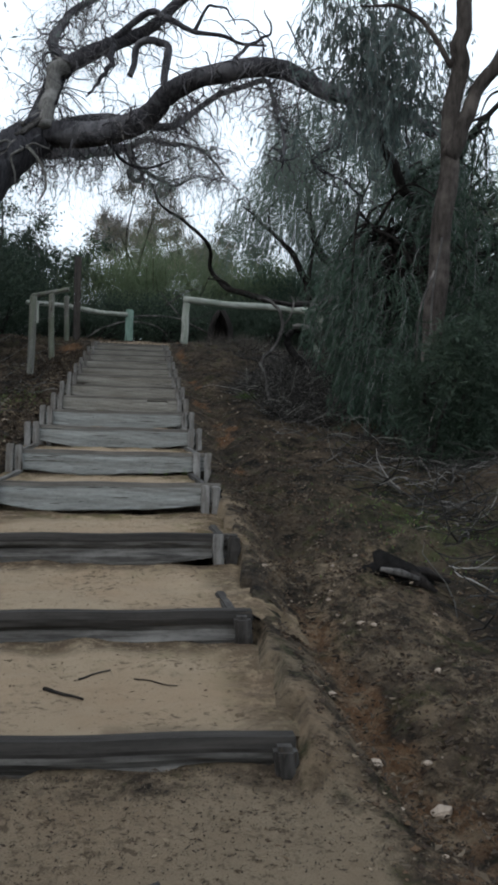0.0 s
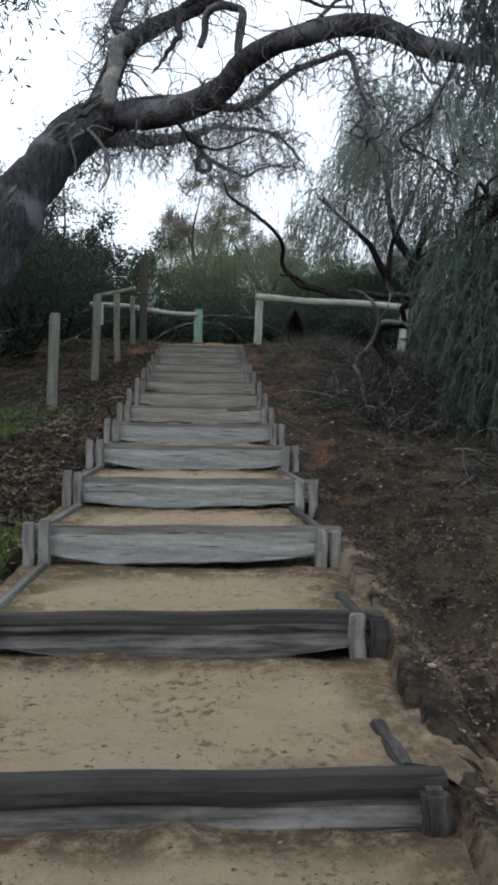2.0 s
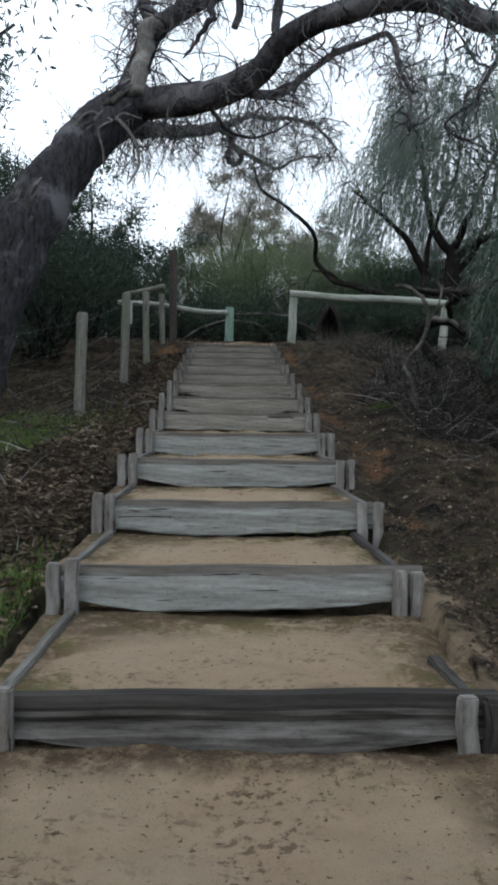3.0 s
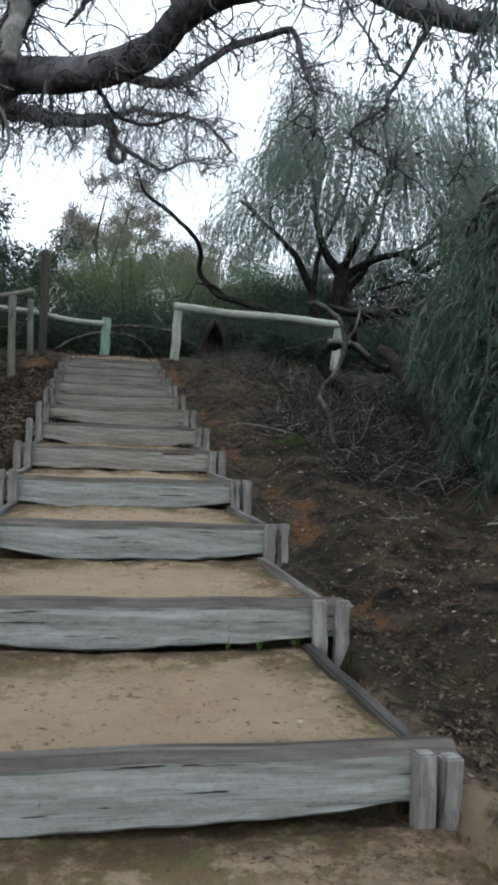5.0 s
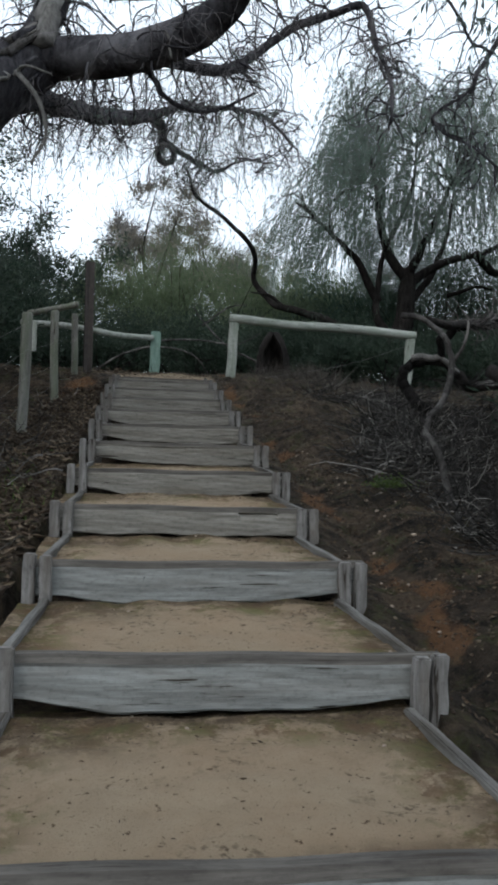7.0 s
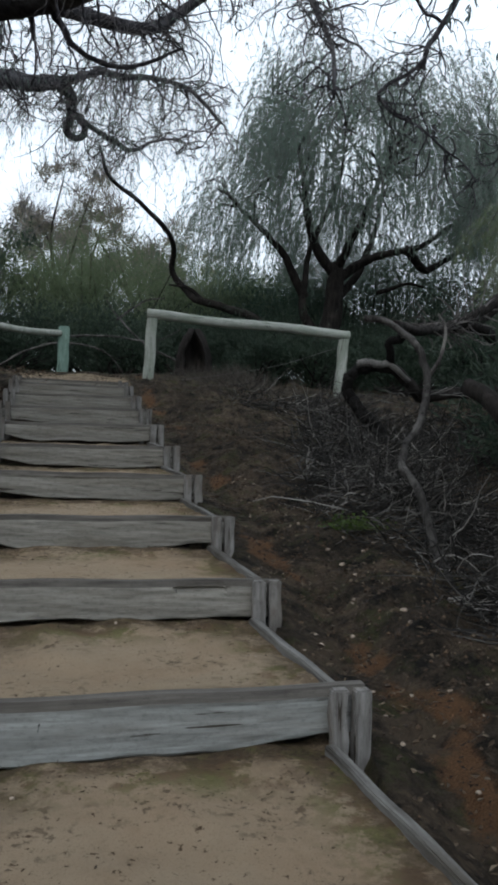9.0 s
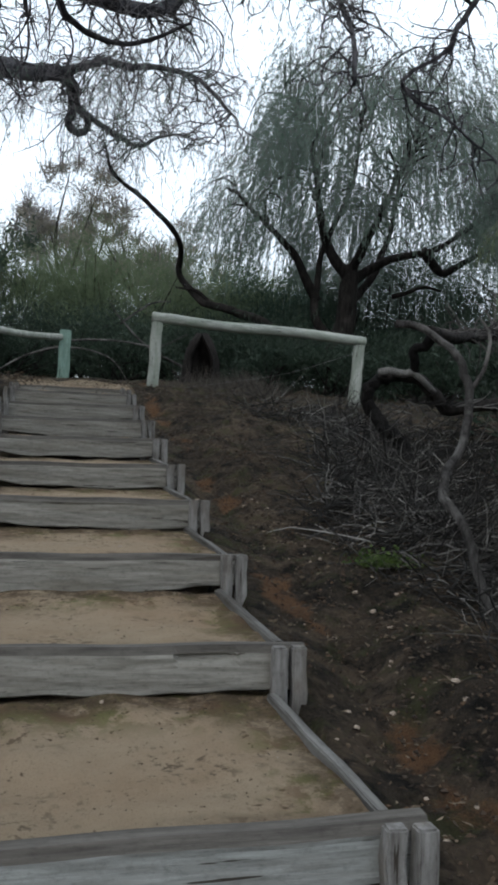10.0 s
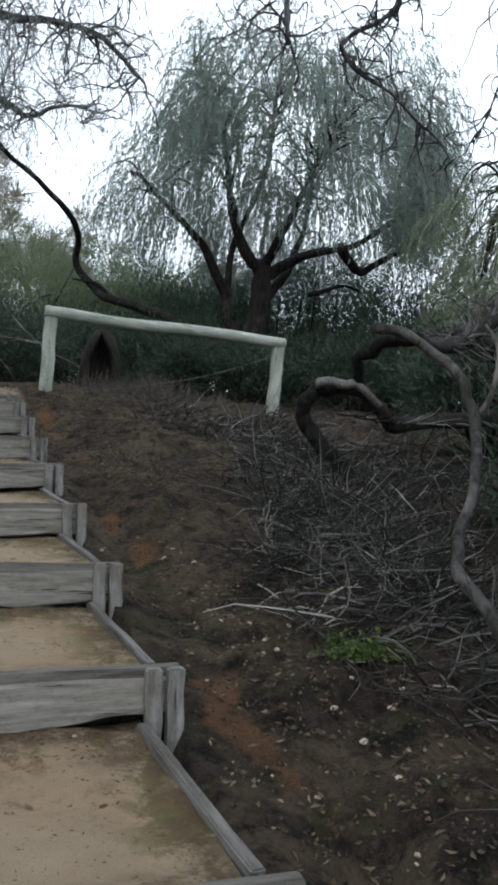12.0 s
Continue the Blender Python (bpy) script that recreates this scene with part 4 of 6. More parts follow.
    a, b, tips = hanging(ends, 13, 50, 1.35, 0.014, 0.13, 0.42, 1.0, 14)
    part("twig_mass", gather("twig_mass", [shift(a, o)], BARK_GREY), tree, "crooked bare grey twigs", kind="stuff")
    part("fine_twig_mass", gather("fine_twig_mass", [shift(b, o)], TWIG), tree, "hair-fine drooping twigs", kind="stuff")
    g = np.random.default_rng(61)
    far = np.concatenate([along(c, k, 70 + j, 0.1, 1)[0] for j, (c, k) in enumerate(((lower, 200), (lower2, 260), (mid, 130), (arm, 120), (high, 160)))])
    st, lv = strands(far + g.normal(0, 0.25, far.shape), g.normal(0, 0.7, far.shape) + np.array([0, 0, 0.2]), g.uniform(0.5, 1.5, len(far)), 0.09, 0.09, 0.009, 62)
    part("strand_mass", gather("strand_mass", [shift(st, o)], TWIG), tree, "thin hanging twigs", kind="stuff")
    part("crown", gather("crown", [shift(lv, o)], LEAF_PEPPER), tree, "sparse grey-green weeping leaves")
    p, _ = along(main, 130, 80, 0.66, 1.0)
    p = p + g.normal(0, 0.35, p.shape)
    st, lv = strands(p, g.normal(0, 0.6, p.shape), g.uniform(0.3, 0.8, len(p)), 0.035, 0.11, 0.022, 82)
    part("crown", gather("crown", [shift(lv, o)], LEAF_GUM), tree, "hanging blue-green leaf tufts")


big_bare_tree()


def weeping_tree(name, base, boughs, crown_c, crown_r, count, length, label, leaf_mat, seed, low=-0.2, leaf=(0.17, 0.016), spacing=0.045, r0=0.26, thin=0.0, bark=None, extra=(), droop=0.35, spread=0.75, airy=0.0):
    """A short trunk, boughs that fork, and a dome of hanging leafy strands."""
    bark = bark or BARK_DARK
    o = np.array(base, float)
    g = np.random.default_rng(seed)
    tree = thing(name, tuple(o), label, "tree")
    limb("trunk", boughs[0], r0, r0 * 0.55, bark, tree, "", 24, 12, 0.14)
    for c in boughs[1:]:
        limb("limb", c, r0 * 0.4, 0.02, bark, tree, "", 26, 8, 0.16)
    # finer branches reach from the boughs' ends to the dome
    u = unit(g.normal(0, 1, (count, 3)))
    u = u[u[:, 2] > low]
    lump = 1 + 0.14 * np.sin(3 * np.arctan2(u[:, 1], u[:, 0]) + 4 * u[:, 2] + seed) + 0.1 * np.sin(7 * u[:, 0] + 5 * u[:, 1] + seed) + g.normal(0, 0.06, len(u))
    rad = g.uniform(0.45, 1.0, len(u)) ** 0.5
    keep = g.random(len(u)) > thin * (0.5 + 0.5 * np.sin(5 * u[:, 0] + 3 * u[:, 2] + seed)) ** 2
    keep &= g.random(len(u)) > airy * np.clip(0.4 + u[:, 2], 0, 1)
    p = np.array(crown_c) + u * np.array(crown_r) * (lump * rad)[:, None]
    p = p[keep]
    u = u[keep]
    ln = g.uniform(0.45, 1.0, len(p)) * length * (0.75 + 0.5 * np.clip(1 - u[:, 2], 0, 1))
    st, lv = strands(p, u * [1, 1, 0.4] + g.normal(0, 0.35, p.shape) + np.array([0, 0, 0.25]), ln, spacing, leaf[0], leaf[1], seed, droop, spread, 7)
    part("strand_mass", gather("strand_mass", [shift(st, o)], TWIG), tree, "thin hanging twigs", kind="stuff")
    part("crown", gather("crown", [shift(lv, o)], leaf_mat), tree)
    k = g.choice(len(p), min(170, len(p)), replace=False)
    joints = np.concatenate([curve_points(c, 20)[9:] for c in boughs[1:]])
    lines = []
    for q in p[k]:
        s = joints[np.argmin(np.linalg.norm(joints - q, axis=1) + g.uniform(0, 1.2, len(joints)))]
        m = (s + q) / 2 + np.array([0, 0, 0.25 * np.linalg.norm(q - s)]) + g.normal(0, 0.12, 3)
        lines.append(tube(curve_points([s, m, q], 10) - o, np.linspace(0.024, 0.006, 10), 5))
    part("branch_mass", tubes_data("branch_mass", lines, bark), tree, "thin arching branches", kind="stuff")
    for c in extra:
        limb("limb", c, 0.05, 0.02, bark, tree, "dead grey branch", 16, 7, 0.12)
    return tree


def pepper_tree():
    z = float(ground_z(2.0, 24)) - 0.1
    base = (2.0, 24.0, z)
    boughs = [[base, (1.85, 24, 4.9), (1.98, 24, 5.5), (2.08, 24, 6.3), (2.05, 24, 6.75)],
              [(2.05, 24, 6.5), (1.56, 24, 7.3), (1.38, 24, 8.12), (1.2, 23.8, 9.2), (0.6, 23.6, 10.2)],
              [(2.06, 24, 6.4), (2.79, 24.1, 6.9), (3.81, 24, 7.2), (4.72, 23.8, 7.75), (5.3, 23.6, 8.4)],
              [(2.0, 24, 5.9), (2.6, 24.4, 6.6), (3.1, 24.8, 7.7), (3.4, 25, 9.3)],
              [(1.95, 24, 5.0), (1.42, 24, 5.6), (1.39, 24, 6.3), (1.58, 24.2, 7.2), (2.2, 24.4, 8.6), (2.4, 24.6, 10.2)],
              [(1.42, 24, 6.0), (0.9, 23.8, 6.9), (0.3, 23.6, 7.4), (-0.4, 23.3, 8.0)],
              [(2.1, 24, 6.6), (2.5, 23.3, 7.6), (3.0, 22.6, 8.8)],
              [(3.6, 24, 7.15), (4.2, 24.4, 6.8), (5.0, 24.6, 7.3), (5.8, 24.8, 7.6)]]
    weeping_tree("pepper_tree", base, boughs, (2.65, 24.0, 8.4), (3.3, 2.7, 2.75), 13000, 0.95, "spreading weeping tree with grey-green hanging foliage", LEAF_PEPPER, 31, -0.5, (0.10, 0.0145), 0.034, 0.28, 0.7, droop=0.68, spread=0.62,
                 extra=([(1.56, 23.9, 7.3), (1.45, 23.8, 7.8), (1.2, 23.7, 8.1)], [(2.9, 23.7, 6.1), (3.5, 23.6, 6.3), (3.9, 23.6, 6.25)]))
    limbo = thing("leaning_branch", (0.6, 24.3, 4.2), "long dark crooked branch leaning up from the scrub", "branch")
    limb("stem", [(1.5, 24.4, 4.9), (0.33, 24.0, 5.55), (-0.32, 24.0, 5.71), (-0.98, 24.0, 5.95), (-1.36, 24.0, 6.5), (-1.45, 23.2, 6.95), (-1.98, 22.2, 7.25), (-2.5, 21.2, 7.45), (-2.66, 20.7, 7.75)], 0.11, 0.022, BARK_DARK, limbo, "", 46, 8, 0.14)
    limb("stub", [(-0.7, 24.0, 5.85), (-1.1, 23.9, 6.1), (-1.45, 23.8, 6.12)], 0.05, 0.015, BARK_DARK, limbo, "", 12, 6, 0.1)
    v, f, l2 = twigs(*[q for q in along([(-0.98, 24.0, 5.95), (-1.36, 24.0, 6.5), (-1.98, 22.2, 7.25), (-2.66, 20.7, 7.75)], 40, 9)], np.full(40, 0.6), 0.006, 0.1, 0.35, 7, 3, 9)
    part("twig_mass", gather("twig_mass", [shift((v, f), limbo.matrix_world.translation)], TWIG), limbo, "thin side twigs", kind="stuff")


pepper_tree()


def right_trees():
    base = (2.3, 10.35, float(ground_z(2.3, 10.35)) - 0.1)
    boughs = [[base, (2.20, 10.35, 2.80), (2.00, 10.25, 3.80), (1.80, 10.15, 4.40)],
              [(1.90, 10.25, 4.10), (1.55, 10.00, 4.60), (1.40, 9.90, 5.00), (1.60, 9.80, 5.30), (1.40, 9.70, 5.50)],
              [(1.90, 10.25, 4.10), (2.40, 10.05, 5.00), (3.00, 9.85, 5.70)],
              [(2.00, 10.25, 3.80), (1.80, 10.75, 4.60), (1.60, 11.20, 5.20)],
              [(2.10, 10.35, 3.30), (1.60, 10.05, 3.70), (1.25, 9.95, 4.00)],
              [(2.10, 10.35, 3.30), (3.10, 9.75, 4.00), (4.00, 9.25, 4.40)]]
    weeping_tree("weeping_scrub_tree", base, boughs, (2.4, 10.25, 3.1), (1.4, 1.1, 1.9), 5600, 0.6, "dense dark green weeping tree beside the slope", LEAF_DARK, 41, -0.85, (0.12, 0.011), 0.017, 0.16, 0.95, droop=0.5, spread=0.9, airy=0.35)
    base = (5.8, 20.4, float(ground_z(5.8, 20.4)) - 0.1)
    boughs = [[base, (5.8, 20.4, 4.8), (5.9, 20.4, 6.0)], [(5.9, 20.4, 5.8), (5.3, 20.2, 6.8), (4.9, 20.1, 7.6)], [(5.9, 20.4, 5.7), (6.6, 20.2, 6.8), (7.0, 20.0, 7.8)]]
    weeping_tree("weeping_scrub_tree", base, boughs, (6.0, 20.4, 6.2), (1.6, 1.3, 1.7), 1100, 1.2, "green weeping tree behind the fallen limbs", LEAF_BUSH, 47, -0.5, (0.14, 0.012), 0.024, 0.14, 0.3, droop=0.4, spread=0.7)
    base = (4.0, 9.6, float(ground_z(4.0, 9.6)) - 0.1)
    boughs = [[base, (3.9, 9.6, 2.6), (3.8, 9.7, 3.2)], [(3.8, 9.7, 3.0), (3.2, 9.6, 3.4), (2.9, 9.5, 3.7)], [(3.8, 9.7, 3.0), (4.4, 9.5, 3.4), (4.9, 9.3, 3.7)]]
    weeping_tree("weeping_scrub_tree", base, boughs, (3.7, 9.8, 2.6), (1.75, 1.4, 1.15), 1000, 1.2, "dense dark green weeping shrub under a gum tree", LEAF_DARK, 43, -0.8, (0.14, 0.012), 0.02, 0.12, 0.0, droop=0.22, spread=1.3, airy=0.4)
    # the gum tree with two stems
    base = np.array([1.6, 8.0, float(ground_z(1.6, 8.0)) - 0.1])
    gum = thing("gum_tree", tuple(base), "tall gum tree with rough brown bark and forked stem", "tree")
    limb("trunk", [tuple(base), (1.61, 8, 2.4), (1.69, 8, 3.44), (1.74, 8, 4.3), (1.78, 8, 4.9), (1.82, 8, 5.4), (1.92, 8.1, 6.4), (2.1, 8.2, 8.0)], 0.105, 0.06, BARK_GUM, gum, "", 60, 16, 0.05)
    limb("limb", [(1.72, 8, 4.05), (1.83, 8, 4.32), (1.97, 8, 4.58), (2.16, 8, 4.95), (2.45, 8, 5.45), (3.0, 8.2, 6.4)], 0.085, 0.05, BARK_GUM, gum, "", 26, 12, 0.08)
    limb("limb", [(1.74, 8.0, 4.9), (1.5, 7.95, 5.25), (1.2, 8.0, 5.45), (0.9, 8.1, 5.5)], 0.03, 0.01, BARK_GUM, gum, "", 18, 7, 0.1)
    over = [(2.05, 8.2, 7.6), (2.35, 10.5, 9.0), (2.35, 13.6, 9.0), (2.0, 15.2, 8.2), (1.68, 15.5, 7.53), (1.5, 15.6, 7.25), (1.42, 15.7, 7.0)]
    over2 = [(1.45, 15.65, 7.1), (1.3, 15.7, 6.95), (1.02, 15.8, 6.82), (0.95, 15.8, 6.68), (1.15, 15.9, 6.55), (1.5, 16.0, 6.45), (1.8, 16.1, 6.25), (2.1, 16.2, 6.12), (2.3, 16.3, 5.95)]
    over3 = [(1.62, 15.55, 7.45), (1.35, 15.5, 7.6), (1.1, 15.4, 7.95), (0.75, 15.3, 8.35), (0.4, 15.2, 9.0)]
    over4 = [(2.3, 13.9, 8.95), (2.75, 15.2, 8.2), (2.7, 16.0, 7.5), (2.85, 16.4, 6.9), (2.7, 16.6, 6.3)]
    for c, r0, r1 in ((over, 0.05, 0.028), (over2, 0.026, 0.009), (over3, 0.022, 0.014), (over4, 0.024, 0.008)):
        limb("limb", c, r0, r1, BARK_GREY, gum, "crooked dark overhanging limb", 40, 9, 0.14)
    a, b, _tips = hanging([(over[3:], 1.0), (over2, 1.5), (over3, 1.2), (over4, 1.3)], 9, 350, 1.1, 0.011, 0.12, 0.42, 1.0, 12)
    part("twig_mass", gather("twig_mass", [shift(a, base), shift(b, base)], BARK_GREY), gum, "crooked bare twigs", kind="stuff")
    for c in ([(1.6, 7.9, 3.0), (1.45, 7.8, 2.6), (1.42, 7.8, 2.1)], [(1.66, 7.9, 3.3), (1.55, 7.75, 2.7), (1.5, 7.7, 1.9)]):
        limb("bark_strip", c, 0.012, 0.008, BARK_DEAD, gum, "hanging strip of bark", 12, 5, 0.2)
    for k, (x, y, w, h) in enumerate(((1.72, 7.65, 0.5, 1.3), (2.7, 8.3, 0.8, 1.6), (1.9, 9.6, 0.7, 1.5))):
        shrub("scrub_bush", (x, y), (w, w * 0.8, h), 12000, LEAF_SHADE, "drooping scrub bush, leaves darkened for shade, at a gum's foot", 240 + k, (0.1, 0.01), -0.3, 34, 12)
    g = np.random.default_rng(90)
    blobs = np.array([(1.15, 8.6, 5.35), (1.5, 8.8, 5.75), (0.95, 8.9, 5.85), (1.7, 8.9, 5.2), (1.35, 9.2, 5.0), (1.2, 8.6, 5.6), (1.55, 8.3, 6.6), (0.75, 8.7, 5.75), (0.7, 8.8, 6.3), (1.3, 8.6, 6.5), (0.95, 8.8, 5.5), (1.1, 9.0, 4.9), (1.45, 8.7, 5.5), (1.25, 9.1, 5.2)])
    p = np.repeat(blobs, 46, 0) + g.normal(0, 1, (46 * len(blobs), 3)) * [0.16, 0.24, 0.15]
    st, lv = strands(p, g.normal(0, 0.5, p.shape) + [0, 0, 0.1], g.uniform(0.25, 0.6, len(p)), 0.035, 0.12, 0.018, 91, 0.45, 0.5)
    part("strand_mass", gather("strand_mass", [shift(st, base)], TWIG), gum, "thin leafy twigs", kind="stuff")
    part("crown", gather("crown", [shift(lv, base)], LEAF_GUM), gum, "hanging blue-green gum leaves")



def shrub(name, place, size, count, mat, label, seed, leaf=(0.09, 0.012), upright=0.8, clumps=26, stems=14, category="shrub"):
    """A many-stemmed shrub: clumps of small leaves with gaps between them."""
    g = np.random.default_rng(seed)
    x, y = place
    o = np.array([x, y, float(ground_z(x, y)) - 0.05])
    sx, sy, sz = size
    ob = thing(name, tuple(o), label, category)
    c = unit(g.normal(0, 1, (clumps, 3))) * g.uniform(0.4, 1.0, (clumps, 1)) * [sx, sy, sz * 0.52] + [0, 0, sz * 0.52]
    c[:, 2] = np.maximum(c[:, 2], 0.1)
    w = g.integers(0, clumps, count)
    p = c[w] + g.normal(0, 1, (count, 3)) * np.array([sx, sy, sz * 0.6]) * 0.19 * g.uniform(0.6, 1.4, clumps)[w, None]
    p[:, 2] = np.maximum(p[:, 2], 0.02)
    d = g.normal(0, 0.7, (count, 3)) + unit(p - [0, 0, sz * 0.2]) * 0.5 + [0, 0, upright]
    part("foliage", gather("foliage", [leaves(p, d, leaf[0] * g.uniform(0.5, 1.5, count), leaf[1] * g.uniform(0.7, 1.3, count), seed)], mat), ob)
    lines = []
    for q in c[:stems]:
        s = np.array([g.normal(0, sx * 0.12), g.normal(0, sy * 0.12), 0])
        lines.append(tube(curve_points([s, (s + q) / 2 + g.normal(0, 0.12, 3), q], 9), np.linspace(0.03, 0.008, 9) * (0.6 + sz / 5), 5, 0.1, seed))
    part("stem_mass", tubes_data("stem_mass", lines, BARK_DARK), ob, "thin dark stems", kind="stuff")
    return ob


def scrub():
    spots = [  # x, y, half width, half depth, height
        (-2.6, 27, 2.2, 1.6, 3.6, LEAF_BUSH), (-0.4, 28, 2.2, 1.6, 3.5, LEAF_BUSH), (-5.0, 27, 2.2, 1.6, 3.0, LEAF_BUSH), (0.8, 29.5, 2.2, 1.6, 3.4, LEAF_BUSH),
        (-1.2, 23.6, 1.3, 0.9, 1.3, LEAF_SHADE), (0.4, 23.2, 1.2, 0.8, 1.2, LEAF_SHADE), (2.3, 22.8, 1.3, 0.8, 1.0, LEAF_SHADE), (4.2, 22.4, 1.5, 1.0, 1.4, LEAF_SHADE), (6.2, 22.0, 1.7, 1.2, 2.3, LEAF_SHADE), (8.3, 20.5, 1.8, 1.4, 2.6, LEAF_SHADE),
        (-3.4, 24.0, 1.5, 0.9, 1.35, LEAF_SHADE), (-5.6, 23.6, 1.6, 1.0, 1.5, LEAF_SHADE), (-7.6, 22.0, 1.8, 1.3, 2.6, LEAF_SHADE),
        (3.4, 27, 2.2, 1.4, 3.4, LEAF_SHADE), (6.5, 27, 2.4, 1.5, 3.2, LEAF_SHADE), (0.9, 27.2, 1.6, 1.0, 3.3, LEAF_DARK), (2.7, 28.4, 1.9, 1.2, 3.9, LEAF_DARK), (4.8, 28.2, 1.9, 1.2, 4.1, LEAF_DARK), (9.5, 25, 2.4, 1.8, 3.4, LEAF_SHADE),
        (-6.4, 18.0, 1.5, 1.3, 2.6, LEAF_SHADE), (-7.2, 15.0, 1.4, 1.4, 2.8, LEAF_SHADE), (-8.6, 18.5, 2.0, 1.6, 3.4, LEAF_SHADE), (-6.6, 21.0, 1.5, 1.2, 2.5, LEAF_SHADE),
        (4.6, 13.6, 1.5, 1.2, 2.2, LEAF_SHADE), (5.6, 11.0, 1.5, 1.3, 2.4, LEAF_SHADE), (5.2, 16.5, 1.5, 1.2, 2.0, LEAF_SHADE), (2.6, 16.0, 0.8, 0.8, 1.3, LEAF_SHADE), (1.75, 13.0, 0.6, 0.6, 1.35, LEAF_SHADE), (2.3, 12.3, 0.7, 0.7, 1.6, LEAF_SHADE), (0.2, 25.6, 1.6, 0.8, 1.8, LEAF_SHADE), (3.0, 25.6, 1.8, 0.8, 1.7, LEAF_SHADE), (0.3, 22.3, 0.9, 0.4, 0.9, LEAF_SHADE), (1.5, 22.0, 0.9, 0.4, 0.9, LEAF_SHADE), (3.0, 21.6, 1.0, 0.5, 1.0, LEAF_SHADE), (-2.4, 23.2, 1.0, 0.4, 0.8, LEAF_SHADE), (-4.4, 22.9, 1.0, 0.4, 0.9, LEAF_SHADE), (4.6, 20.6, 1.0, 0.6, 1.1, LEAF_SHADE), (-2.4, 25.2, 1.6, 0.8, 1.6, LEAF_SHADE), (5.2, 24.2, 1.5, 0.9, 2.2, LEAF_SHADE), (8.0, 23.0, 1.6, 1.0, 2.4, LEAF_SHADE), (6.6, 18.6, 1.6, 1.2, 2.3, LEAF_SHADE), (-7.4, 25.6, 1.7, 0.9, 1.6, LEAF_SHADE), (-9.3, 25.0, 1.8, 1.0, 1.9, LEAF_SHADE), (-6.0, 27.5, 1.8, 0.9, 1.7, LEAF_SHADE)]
    for k, (x, y, sx, sy, sz, mat) in enumerate(spots):
        wispy = mat is LEAF_BUSH
        shrub("wispy_shrub" if wispy else "scrub_bush", (x, y), (sx, sy, sz), int((9000 if wispy else 4600) * (sx * sz) ** 0.7), mat,
              "tall wispy yellow-green shrub behind the rail" if wispy else "dense green scrub bush with shade in its leaf colours", 200 + k, (0.17, 0.012) if wispy else (0.13, 0.02), 0.7 if wispy else 0.45, 60 if wispy else 46, 24)


right_trees()
scrub()


def wood_tree(name, place, height, spread, count, mat, seed, label, bare=0.3, leaf=(0.16, 0.05)):
    """A full tree for the wood around: trunk, forking limbs, leaf clumps at the ends and bare twigs above."""
    g = np.random.default_rng(seed)
    x, y = place
    o = np.array([x, y, float(ground_z(x, y)) - 0.2])
    ob = thing(name, tuple(o), label, "tree")
    top = o + [g.normal(0, 0.4), g.normal(0, 0.4), height * 0.5]
    limb("trunk", [tuple(o), tuple((o + top) / 2 + g.normal(0, 0.2, 3) * [1, 1, 0]), tuple(top)], height * 0.022 + 0.05, height * 0.012 + 0.02, BARK_GUM, ob, "", 14, 9, 0.1)
    tips = []
    for k in range(9):
        ang = k * 2.4 + g.uniform(-0.4, 0.4)
        r = spread * g.uniform(0.35, 1.0)
        s = o + (top - o) * g.uniform(0.55, 1.0)
        e = s + [r * math.cos(ang), r * math.sin(ang), height * g.uniform(0.16, 0.5)]
        m = (s + e) / 2 + g.normal(0, 0.25, 3) + [0, 0, -0.1 * height * 0.2]
        limb("limb", [tuple(s), tuple(m), tuple(e)], height * 0.008 + 0.015, 0.014, BARK_GUM, ob, "", 12, 6, 0.1)
        tips += [s + (e - s) * t + g.normal(0, spread * 0.16, 3) for t in (0.55, 0.75, 0.9, 1.0, 1.0, 1.1)]
    tips = np.array(tips)
    w = g.integers(0, len(tips), count)
    p = tips[w] + g.normal(0, 1, (count, 3)) * spread * 0.1 * g.uniform(0.6, 1.5, len(tips))[w, None] * [1, 1, 0.75]
    d = g.normal(0, 0.8, (count, 3)) + [0, 0, -0.25]
    part("crown", gather("crown", [leaves(p - o, d, leaf[0] * g.uniform(0.6, 1.4, count), leaf[1] * g.uniform(0.6, 1.4, count), seed)], mat), ob)
    m = int(260 * bare) + 20
    w = g.integers(0, len(tips), m)
    v, f, _ = twigs(tips[w] - o, g.normal(0, 0.5, (m, 3)) + [0, 0, 0.9], g.uniform(0.5, 1.5, m) * spread * 0.5, 0.012, -0.02, 0.2, 6, 3, seed)
    part("twig_mass", gather("twig_mass", [(v, f)], TWIG), ob, "bare upright twigs", kind="stuff")
    return ob


